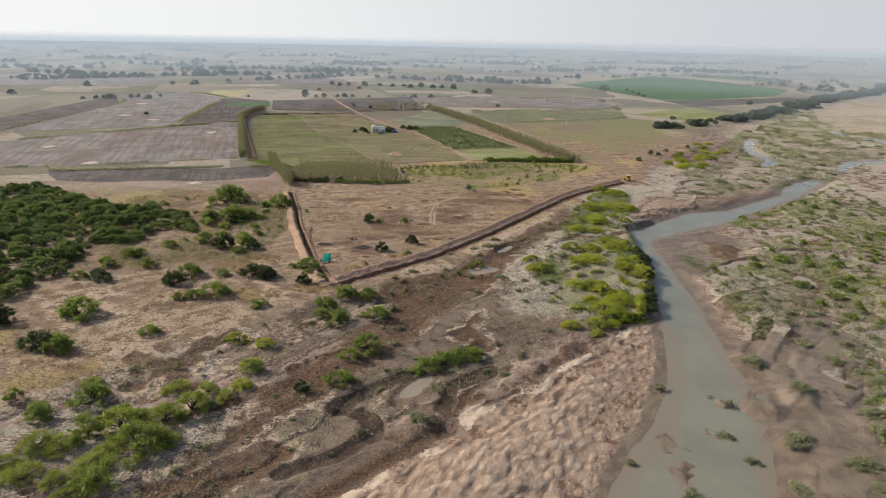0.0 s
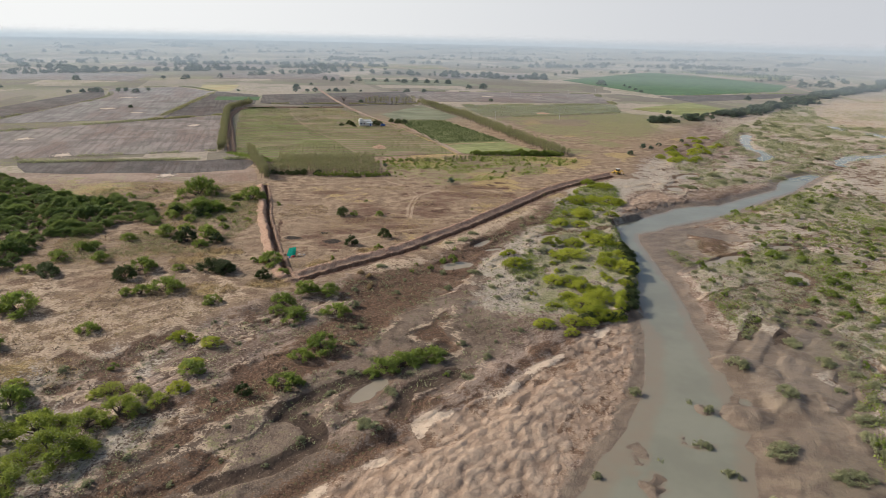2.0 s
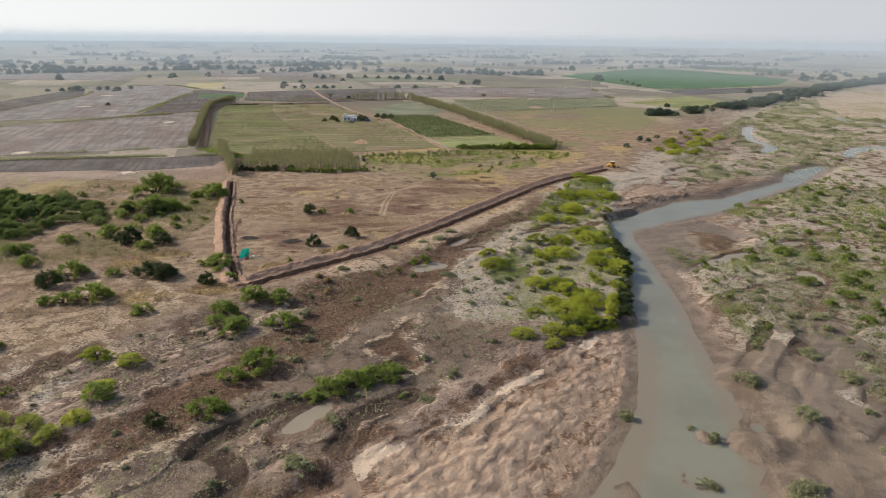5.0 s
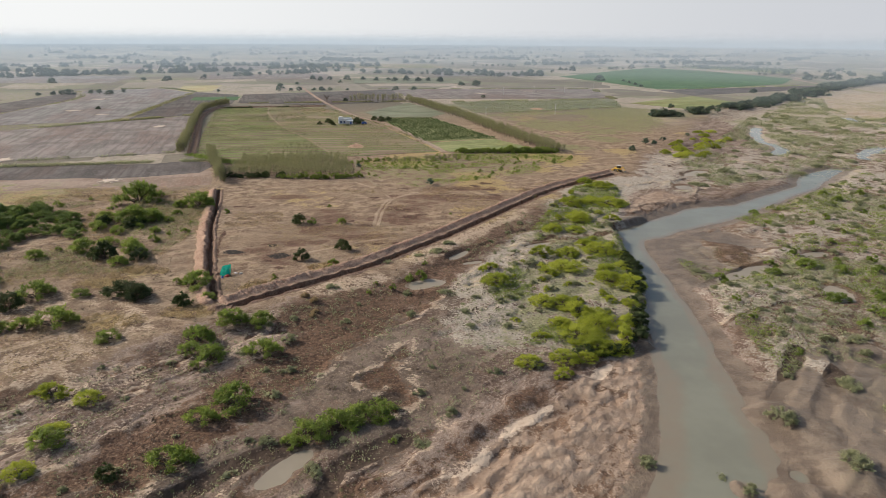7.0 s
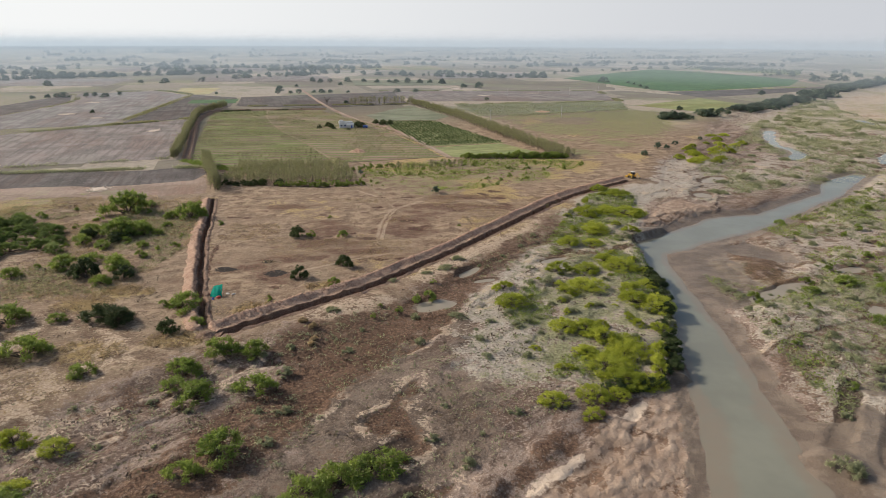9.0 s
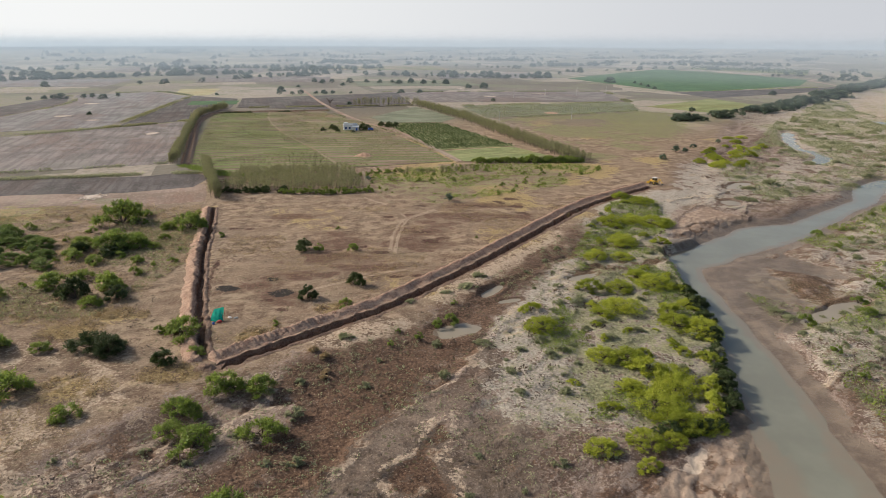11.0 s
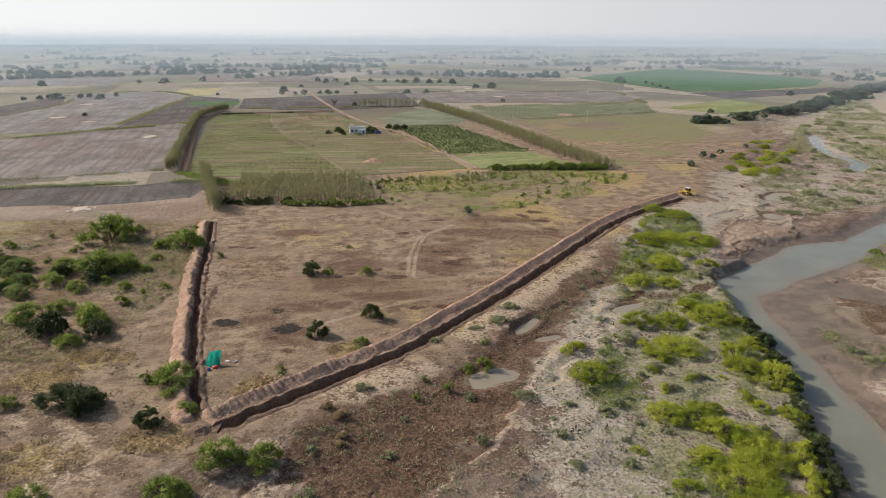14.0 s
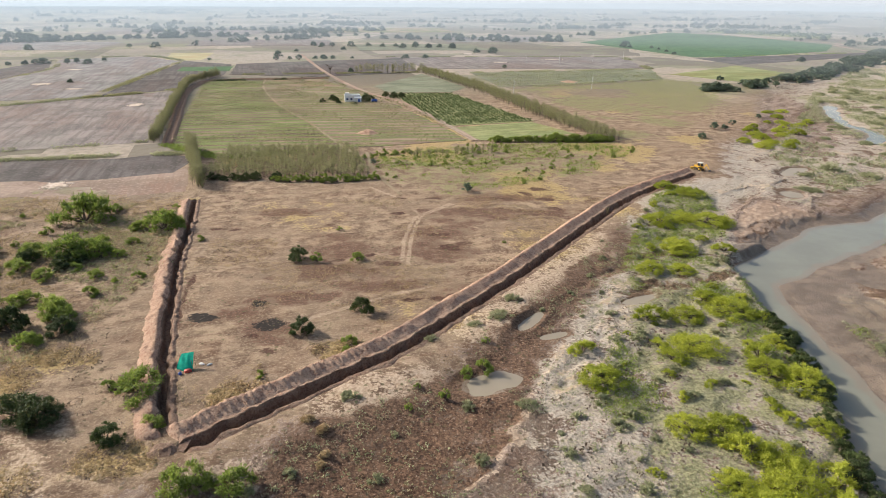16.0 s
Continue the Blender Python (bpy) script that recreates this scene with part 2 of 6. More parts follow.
    pebble = n.span(n.add("TexVoronoi", Vector=n.where(), Scale=1.35), 0.24, 0.15)
    c = n.mix(n.math("MULTIPLY", some(pebble, 0.28), near), c, (0.50, 0.40, 0.30))
    cracks = n.add("TexVoronoi", Vector=n.where(), Scale=1.6)
    height = n.math("ADD", fine, n.math("MULTIPLY", n.math("MULTIPLY", cracks, n.attr("silt")), 0.35))
    height = n.math("ADD", height, n.math("MULTIPLY", grit, 0.35))
    height = n.math("SUBTRACT", height, n.math("MULTIPLY", n.math("MULTIPLY", scales, n.attr("sand")), 1.6))
    calm = n.math("SUBTRACT", 1.0, n.math("MULTIPLY", n.math("MAXIMUM", n.attr("sand"), n.attr("wet")), 0.55))
    n.bump(n.math("MULTIPLY", height, calm), 1.0, 0.42)
    rough = n.span(wet, 0.0, 1.0, 0.93, 0.4)
    return n.finish(c, rough, specular=0.12)


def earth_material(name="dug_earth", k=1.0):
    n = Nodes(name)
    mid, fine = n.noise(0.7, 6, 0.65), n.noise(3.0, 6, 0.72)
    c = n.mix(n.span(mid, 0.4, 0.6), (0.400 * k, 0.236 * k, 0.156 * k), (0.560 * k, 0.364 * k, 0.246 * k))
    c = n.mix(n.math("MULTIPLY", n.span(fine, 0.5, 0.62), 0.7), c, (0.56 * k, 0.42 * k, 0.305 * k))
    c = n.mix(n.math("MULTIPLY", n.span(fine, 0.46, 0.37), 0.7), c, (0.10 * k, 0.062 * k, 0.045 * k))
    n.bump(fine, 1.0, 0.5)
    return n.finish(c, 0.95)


def field_material(name, one, two, angle=70, spacing=2.5, rows=0.35, weeds=None, weed_cover=0.5, bands=0.0):
    n = Nodes(name)
    mid, fine = n.noise(0.05, 5, 0.6), n.noise(0.8, 6, 0.7)
    streak = n.noise(1.0, 3, 0.6, n.stretched(angle, 0.02, 1 / spacing))
    c = n.mix(n.span(mid, 0.4, 0.6), one, two)
    worn = n.noise(0.018, 6, 0.66, n.stretched(angle, 0.6, 1.4))
    c = n.mix(n.math("MULTIPLY", n.span(worn, 0.5, 0.6), 0.6), c, (one[0] * 1.12, one[1] * 0.9, one[2] * 0.82))
    c = n.mix(n.math("MULTIPLY", n.span(worn, 0.46, 0.36), 0.5), c, (two[0] * 0.95, two[1] * 1.05, two[2] * 0.98))
    c = n.mix(n.math("MULTIPLY", n.span(streak, 0.46, 0.58), rows * 1.4), c, tuple(v * 0.55 for v in one))
    c = n.mix(n.math("MULTIPLY", n.span(fine, 0.5, 0.65), 0.5), c, tuple(min(1, v * 1.4) for v in two))
    if weeds:
        patch = n.noise(0.022, 7, 0.66)
        if bands:
            n.add("SeparateXYZ", Vector=n.stretched(angle, 1, 1))
            wave = n.math("SINE", n.math("ADD", n.math("MULTIPLY", n.last.outputs[1], 2 * math.pi / bands), n.math("MULTIPLY", mid, 3.0)), 0.0)
            patch = n.math("ADD", patch, n.math("MULTIPLY", wave, 0.2))
            c = n.mix(n.math("MULTIPLY", n.span(wave, -0.1, 0.8), 0.7), c, (0.125, 0.070, 0.048))
        cover = n.math("ADD", patch, n.math("MULTIPLY", n.math("SUBTRACT", streak, 0.5), 0.5))
        c = n.mix(n.math("MULTIPLY", n.span(cover, 0.62 - 0.3 * weed_cover, 0.72 - 0.3 * weed_cover), 0.85), c, n.mix(n.span(fine, 0.4, 0.6), tuple(v * 0.6 for v in weeds), weeds))
    n.bump(n.math("ADD", streak, n.math("MULTIPLY", fine, 0.6)), 0.5, 0.4)
    return n.finish(c, 0.95, specular=0.12)


def leaf_material(name, one, two, thin=0.35, haze_sheen=0.0, dry=0.6):
    n = Nodes(name)
    n.add("ObjectInfo")
    who = n.last.outputs["Random"]
    n.add("NewGeometry")
    island = n.last.outputs["Random Per Island"]
    v = n.math("ADD", n.math("MULTIPLY", who, 0.45), n.math("MULTIPLY", island, 0.55))
    c = n.mix(v, one, two)
    c = n.mix(n.math("MULTIPLY", n.span(island, 0.82, 0.9), dry), c, (0.150, 0.125, 0.065))
    n.finish(c, 0.6, haze_sheen=haze_sheen, specular=0.3)
    t = n.tree.nodes.new("ShaderNodeBsdfTranslucent")
    n.set(t.inputs[0], c)
    m = n.tree.nodes.new("ShaderNodeMixShader")
    m.inputs[0].default_value = thin
    n.tree.links.new(n.bsdf.outputs[0], m.inputs[1])
    n.tree.links.new(t.outputs[0], m.inputs[2])
    n.tree.links.new(m.outputs[0], n.out.inputs[0])
    return n.mat


def water_material(name, color, roughness=0.09, silt=(0.205, 0.168, 0.120)):
    """Murky water, browner with stirred silt where it is shallow."""
    n = Nodes(name)
    c = n.mix(n.span(n.noise(0.06, 4), 0.35, 0.65), tuple(v * 0.85 for v in color), color)
    thin = n.math("ADD", n.attr("shallow"), n.math("MULTIPLY", n.math("SUBTRACT", n.noise(0.22, 5, 0.65), 0.5), 0.9))
    c = n.mix(n.math("MULTIPLY", n.span(thin, 0.3, 1.25), n.span(n.attr("shallow"), 0.0, 0.2)), c, silt)
    n.bump(n.noise(1.2, 3, 0.5), 0.06, 0.1)
    n.finish(c, roughness, specular=0.5)
    n.bsdf.inputs["IOR"].default_value = 1.33
    return n.mat


# The darker earth copy also paints depth shade into the trench sides and floor.
M_GROUND, M_EARTH, M_DARK_EARTH = ground_material(), earth_material("dug_earth", 0.9), earth_material("dark_earth", 0.5)
M_WATER = water_material("river_water", (0.205, 0.200, 0.150))
M_POND = water_material("pond_water", (0.275, 0.232, 0.168), 0.4)
M_BARK = plain("bark", (0.13, 0.095, 0.07), 0.95, 0.4, 4)
M_STEM = plain("pale_stem", (0.21, 0.175, 0.14), 0.95, 0.45, 3)
M_DARK = leaf_material("dark_leaves", (0.026, 0.044, 0.012), (0.092, 0.122, 0.030), 0.28)
M_CANOPY = leaf_material("canopy_leaves", (0.068, 0.108, 0.026), (0.235, 0.300, 0.070), 0.4, 0.0, 0.2)
M_GREEN = leaf_material("green_leaves", (0.130, 0.185, 0.032), (0.320, 0.385, 0.075), 0.45)
M_LIME = leaf_material("lime_leaves", (0.205, 0.245, 0.020), (0.520, 0.545, 0.070), 0.48, 0.0, 0.25)
M_MESQUITE = leaf_material("mesquite_leaves", (0.150, 0.195, 0.028), (0.400, 0.440, 0.068), 0.45, 0.0, 0.35)
M_GREY = leaf_material("grey_green_leaves", (0.215, 0.225, 0.118), (0.405, 0.410, 0.225), 0.42)
M_TAN = leaf_material("dry_leaves", (0.32, 0.225, 0.115), (0.48, 0.36, 0.19), 0.3)
# Lighter, bluer greens and the sheen put distance haze into these leaves.
M_FAR = leaf_material("distant_leaves", (0.062, 0.096, 0.058), (0.135, 0.175, 0.100), 0.3, 0.35)
M_REED = leaf_material("reed_leaves", (0.195, 0.196, 0.085), (0.360, 0.345, 0.165), 0.4)
M_CROP = leaf_material("crop_leaves", (0.045, 0.076, 0.020), (0.105, 0.140, 0.040), 0.25)

# ---- the lie of the land ----
RIVER_LEFT = [(-60, -130), (-18, -15), (12, 52), (24, 80), (33.8, 97.8), (39.9, 108.2), (51.6, 124.6), (58.6, 139.6), (66.4, 164.7), (70.5, 188.9), (76, 214.5),
              (80.3, 246.9), (82.1, 270.7), (105.7, 288.7), (119.7, 301.7), (130, 306), (144, 309.5), (157, 320.5), (171, 331.5), (188.5, 345.5), (204, 372), (232, 392)]
RIVER_RIGHT = [(236, 389), (219, 370), (197, 345), (175, 325.5), (159.3, 311.5), (142.4, 296), (127, 284.5), (109, 273), (97.9, 265), (88.5, 258.7), (86.4, 250), (85.6, 236), (84.8, 222), (83.8, 205), (82, 187),
               (79.6, 171), (78, 157), (74.6, 130), (69.2, 112.8), (63, 98.7), (56, 76), (48, 45), (22, -25), (-18, -140)]
RIVER = RIVER_LEFT + RIVER_RIGHT
WATER_Z = -4.0
TRENCH_LEFT = [(-37.0, 193.0), (-45.3, 212.8), (-51.7, 229.9), (-59.3, 252.6), (-67.2, 279.5), (-72.8, 299.2), (-77.5, 314.5)]
TRENCH_LONG = [(-33.5, 190.4), (-26, 198), (-16.4, 207), (-3.6, 219), (11, 237.5), (20.8, 251), (39, 278), (69, 321), (104, 354.5)]
UPLAND = [(-4900, -300), (-300, 60), (-98.5, 124.3), (-84, 132.5), (-71, 149), (-55, 161), (-39.5, 183), (-29, 188), (-13, 201), (0, 215),
          (15, 233), (25, 248), (43, 275), (73, 316), (108, 351), (122, 391), (146, 429), (178, 469), (215, 560), (255, 622), (325, 700),
          (456, 845), (598, 1000), (675, 1070), (1500, 2300), (3800, 4950), (-4900, 4950)]
SANDBAR = [(-32, 72), (-17, 95), (-10, 102), (-2, 111), (9, 124), (23, 134), (35.6, 148.3), (51, 167.4), (60, 174), (66, 170), (58, 150), (46, 126), (34, 106), (20, 82), (8, 60)]
MUD_ISLE = [(84, 248), (88, 258), (102.5, 265.5), (121.5, 273), (128, 258), (124.5, 244), (112, 231), (100, 219), (94, 212), (85.4, 221)]
ISLE_DARK = [(108, 262), (115.4, 258), (124.5, 247), (121.5, 235.5), (105, 224), (107, 240)]
ISLE_PALE = [(87, 229), (98, 240), (104, 250), (105, 232), (99.5, 222), (95.5, 214), (87, 216.5)]
SAND_BANK = [(87, 276), (100, 288), (125, 306), (118, 322), (104, 312), (92, 296)]
MUD_BELT = [(-42, 118), (-36, 138), (-24, 160), (-16, 176), (-18, 190), (-6, 201), (8, 214), (24, 238), (36, 258), (58, 290), (62, 282), (44, 252), (30, 232),
            (18, 208), (8, 194), (2, 180), (-6, 164), (-14, 146), (-24, 130)]
GREEN_BANK = [(36, 176), (56, 178), (70, 190), (76, 214), (80, 247), (82, 272), (92, 300), (98, 330), (84, 340), (66, 300), (50, 262), (42, 232), (32, 208)]
GULLIES = [[(-57, 156), (-64, 142.7), (-66.5, 134.8), (-72.5, 129)], [(-32, 107), (-38.9, 103), (-46.8, 98.2), (-53, 93.5)], [(-32, 106), (-36.8, 99.8), (-45, 93.7)],
           [(-32.8, 136), (-36.8, 130.3), (-47.4, 122.3), (-58, 117.6)], [(-6.7, 168), (-9.5, 161.2), (-15.5, 156), (-25.8, 144.3), (-34.6, 138.2)],
           [(11.7, 173.5), (8.1, 167.5), (7.2, 161), (12, 154)], [(-28.5, 128.2), (-37, 121), (-43, 108.6), (-48, 101.4)], [(13.9, 203.7), (13.8, 200.7), (12.5, 197), (8.8, 193)],
           [(46.8, 247.6), (59.3, 254), (70.2, 257.5), (80, 262)], [(22.6, 230.2), (18.5, 223.3), (14.7, 217)], [(-60, 130), (-66, 138), (-78, 140)], [(52, 268), (62, 272), (74, 274), (82, 272)]]
DAMP = [(-58, 110), (-30, 131), (-17, 160), (-13, 180), (-4, 200), (10, 212), (22, 205), (24, 185), (27, 165), (24, 150), (15, 142), (5, 122), (-10, 100), (-22, 92), (-56, 90)]
CHANNELS = [[(10.7, 154.6), (1.6, 145.4), (-2.7, 141.4), (-10.8, 135), (-17.1, 129.6), (-23.6, 122.5)], [(-23.6, 122.5), (-17, 120.5), (-13.8, 118.3), (-14.4, 113.4), (-17.9, 109.4), (-23.9, 104.7), (-29.6, 101)],
            [(98, 175), (91, 163.8), (84, 155)], [(109.6, 182), (104, 168), (96, 157.2), (90, 149.1)], [(78.6, 133.6), (80.6, 132.6)], [(12.9, 141.6), (2.9, 131.8), (1.6, 124.6)]]
TRACKS = [[(-32.5, 226), (-21.4, 233), (-5.6, 244), (7.4, 251), (18.9, 261)], [(-5.5, 261), (-5.8, 277), (-4.9, 291), (-2.5, 301), (7.7, 313)], [(-3.6, 261), (-3.9, 277), (-3, 291), (-1, 301), (8.5, 312)],
          [(-25, 336), (-11, 319), (-3, 302)], [(-94, 143), (-87, 152), (-77, 164), (-65, 177), (-56.6, 189)], [(-92.5, 142), (-85.5, 151), (-75.5, 163), (-63.5, 176)]]
RUST = [(-20, 273, 15, 9), (0, 284, 12, 7), (-21, 258, 14, 6), (-31, 227, 7, 6), (-38, 234, 6, 4), (16, 300, 17, 7), (-5, 250, 14, 5), (-26, 242, 8, 4), (7, 271, 9, 7), (32, 320, 16, 6), (-42, 302, 10, 4), (40, 302, 12, 6)]
PASTURE_LAND = [(58, 505), (44, 592), (190, 662), (236, 640), (222, 600), (160, 490), (112, 424), (86, 414)]
STRAW = [(-14, 219, 6), (-29, 204, 6), (-66, 214, 8), (-42, 188, 7), (-92, 128, 12), (-80, 134, 10), (-58, 182, 8), (-30, 199, 4), (-72, 206, 8)]
PITS = [(-60, 286, 4.2), (4, 283, 3), (6, 274, 3.6), (11, 277, 3.2), (30, 302, 3), (40, 309, 3.8), (-10, 302, 2.6), (27, 318, 3.5), (33, 324, 3.8), (39, 330, 3.8), (-57, 254, 1.5), (-37, 234, 1.6), (-43, 236, 2),
        (-2, 241, 2), (5, 242, 2.2), (8, 244, 2), (2, 318, 3), (40, 318, 3), (-9, 318, 2), (-28, 219, 2.2), (-21, 283, 3), (-29, 290, 2.2), (-23, 264, 3.4), (-15, 267, 2.8), (-9, 262, 2.8), (-33, 224, 1.5)]
CRACK = [(-55.3, 253.2), (-53.9, 246.8), (-52.9, 240.7), (-51.5, 235.5), (-49.9, 231.2), (-48.6, 226.4)]
ASH_FLAT = [(22, 182), (40, 178), (60, 184), (72, 214), (78, 250), (90, 300), (112, 345), (98, 342), (70, 304), (50, 270), (36, 240), (24, 214)]
MOUNDS = [(24, 144, 3.2, 0.9), (34, 153, 3.5, 0.8), (-4, 118, 5, 1.0), (75, 128, 5, 1.3), (86, 133, 5, 0.9), (82, 151, 5, 0.9), (76, 117, 5, 0.7),
          (16, 205, 5, 0.6), (3, 112, 3, 0.4), (112, 246, 11, 1.2), (108, 232, 6, 0.5), (-30, 186, 4, 0.4)]
PONDS = [(14.8, 211.6, 5.6, 3.3, 28), (24.6, 234.6, 5.2, 1.5, 57), (28.4, 228.5, 3.2, 1.2, 25), (50.5, 245, 4.4, 1.4, 30), (-5.7, 132.5, 2.3, 6.6, -33),
         (128, 208.5, 3.6, 6.2, -20), (111, 226.5, 14, 2.5, 33), (140, 243, 5, 2.5, 10), (147, 366, 9, 3.5, 40), (129, 332.5, 3.5, 5, -30)]
BRAIDS = [[(262, 548), (256.9, 532.6), (238.1, 497), (233.4, 467), (228.5, 442), (216, 426)], [(388, 530), (382, 556), (378, 578), (366, 592), (372, 620)], [(262, 414), (274, 432), (287, 445), (300, 450), (330, 461)]]
BARE_FLAT = [(400, 690), (452, 793), (530, 853), (660, 950), (560, 720), (430, 590), (386, 612)]


def pond_field(x, y):
    """How deep inside a pond a place lies: below 1 is inside."""
    best = np.full(x.shape, 9.0)
    for px, py, rx, ry, turn in PONDS:
        a = radians(turn)
        u, v = (x - px) * math.cos(a) + (y - py) * math.sin(a), -(x - px) * math.sin(a) + (y - py) * math.cos(a)
        best = np.minimum(best, np.hypot(u / rx, v / ry))
    return best


NORTH_EDGE = [(-24, 345), (8, 322), (60, 352), (92, 394), (80, 406), (24, 404), (-22, 388)]
RIGHT_FLAT = [(62, 90), (70, 116), (75, 134), (79, 158), (84, 180), (92, 173), (104, 177), (116, 178), (117, 160), (112, 148), (104, 130), (96, 112), (88, 90)]
SCRUB_FREE = [(74, 92), (80, 112), (84, 132), (85, 158), (100, 172), (112, 168), (106, 150), (101, 132), (93, 112), (84, 92)]


def scarp_fields(x, y):
    """Two winding lines of little scarps along the river's run: each is about 0 on its line."""
    u, v = 0.66 * x + 0.75 * y, -0.75 * x + 0.66 * y
    return fbm(0.42 * u, v, 15, 5, 181), fbm(0.5 * u, v, 9, 5, 188)


def cells(x, y, seed):
    """Distance to the nearest of one loose point in each unit square."""
    ix, iy = np.floor(x).astype(np.int64), np.floor(y).astype(np.int64)
    best = np.full(x.shape, 9.0)
    for dx in (-1, 0, 1):
        for dy in (-1, 0, 1):
            px, py = ix + dx + lattice(ix + dx, iy + dy, seed), iy + dy + lattice(ix + dx, iy + dy, seed + 1)
            best = np.minimum(best, np.hypot(px - x, py - y))
    return best


def sand_ridges(x, y):
    """Scales of rippled sand, longer along the river's run, 0 to 1."""
    x, y = x + 2.0 * fbm(x, y, 4, 2, 44), y + 2.0 * fbm(x, y, 4, 2, 45)
    u, v = 0.55 * x + 0.83 * y, 0.83 * x - 0.55 * y
    d = cells(u / 3.5, v / 1.8, 41)
    return np.clip(1.1 - 1.1 * d, 0, 1) * (0.55 + 0.6 * value_noise(u / 9, v / 7, 46))


def gully_distance(lines, x, y, loose):
    """Distance to the nearest of some winding lines."""
    px, py = x + loose * fbm(x, y, 5, 3, 53), y + loose * fbm(x, y, 5, 3, 54)
    return np.min([line_distance(line, px, py) for line in lines], 0)


def base_height(x, y):
    """The land without ponds, braids and trenches."""
    wx, wy = x + 5 * fbm(x, y, 11, 3, 3), y + 5 * fbm(x, y, 11, 3, 8)
    out = region(UPLAND, wx, wy)
    flood = smooth(0, 14, out)
    z = -1.3 * flood - 1.2 * smooth(14, 70, out)
    near = smooth(900, 300, np.hypot(x, y - 150))
    z = z + near * (0.2 + 0.75 * flood) * (fbm(x, y, 15, 4, 21) + 0.5 * fbm(x, y, 4, 3, 31)) * smooth(345, 310, y * (1 - flood))
    one, two = scarp_fields(x, y)
    z = z + flood * near * (0.42 * smooth(-0.02, 0.022, one) + 0.25 * smooth(-0.02, 0.03, two) - 0.35)
    rv = region(RIVER, x + 2.5 * fbm(x, y, 7, 3, 5), y + 2.5 * fbm(x, y, 7, 3, 6))
    left = line_distance(RIVER_LEFT, x, y) < line_distance(RIVER_RIGHT, x, y)
    width = np.where(left, np.where(y < 178, 26.0, np.where(y < 284, 2.2 + 0 * x, 9.0)), 13.0)
    shore = np.where(rv > 0, -4.02 + smooth(0, 1, rv / width) * (z + 4.02), -4.02 - 0.9 * smooth(0, np.where(y < 170, 13.0, 6.0), -rv))
    z = np.where(rv < width, shore, z)
    bar = smooth(1.5, -2.5, region(SANDBAR, wx, wy))
    ridge = sand_ridges(x, y)
    z = z + bar * (0.62 * ridge - 0.25 + 0.10 * fbm(x, y, 1.4, 2, 48)) * smooth(1, 15, rv)
    z = z - 0.35 * smooth(3.0, 0.3, np.abs(region(SANDBAR, wx, wy) - 2.2)) * smooth(8, 20, rv)
    z = z + smooth(4, -3, region(MUD_ISLE, wx, wy)) * (np.minimum(z, -3.75 + 0.35 * fbm(x, y, 9, 3, 67)) - z) * smooth(-1, 1, rv)
    d = gully_distance(GULLIES, x, y, 7)
    d = d + 3 * fbm(x, y, 6, 3, 57)
    z = z - 0.4 * smooth(3.0, 0.2, d) * smooth(-0.08, 0.2, fbm(x, y, 11, 2, 58)) + 0.12 * smooth(7, 3, d) * smooth(1, 3.5, d)
    d = gully_distance(CHANNELS, x, y, 2)
    z = z - 0.35 * smooth(2.5, 1.2, d) + 0.08 * smooth(5, 2.6, d) * smooth(2.0, 2.6, d)
    rough_plot = smooth(0.05, 0.2, fbm(x, y, 9, 4, 63)) * smooth(300, 200, np.abs(x)) * smooth(330, 318, y) * (1 - flood)
    z = z + 0.35 * rough_plot * (0.4 + fbm(x, y, 1.8, 3, 66))
    rough = 0.5 * fbm(x, y, 3, 2, 50)
    for mx, my, r, h in MOUNDS:
        z = z + h * smooth(1.15, 0.35, np.hypot(x - mx, y - my) / r + rough)
    shoal = smooth(10, 1, np.hypot((x - 49) / 0.55, (y - 103) / 1.8)) * 1.25 + smooth(6, 1, np.hypot(x - 61, y - 119)) * 1.2 + smooth(4, 1, np.hypot(x - 67, y - 131)) * 0.9
    return z + 0.8 * shoal * (0.8 + 2.4 * fbm(x, y, 3.4, 4, 61))


def pond_level(px, py, rx, ry, turn):
    """A little under the lowest place on the pond's rim."""
    a, t = radians(turn), np.linspace(0, 2 * np.pi, 24, endpoint=False)
    u, v = 1.25 * rx * np.cos(t), 1.25 * ry * np.sin(t)
    return float(np.quantile(base_height(px + u * math.cos(a) - v * math.sin(a), py + u * math.sin(a) + v * math.cos(a)), 0.2)) - 0.12


POND_Z = [pond_level(*p) for p in PONDS]
BRAID_Z = -3.0


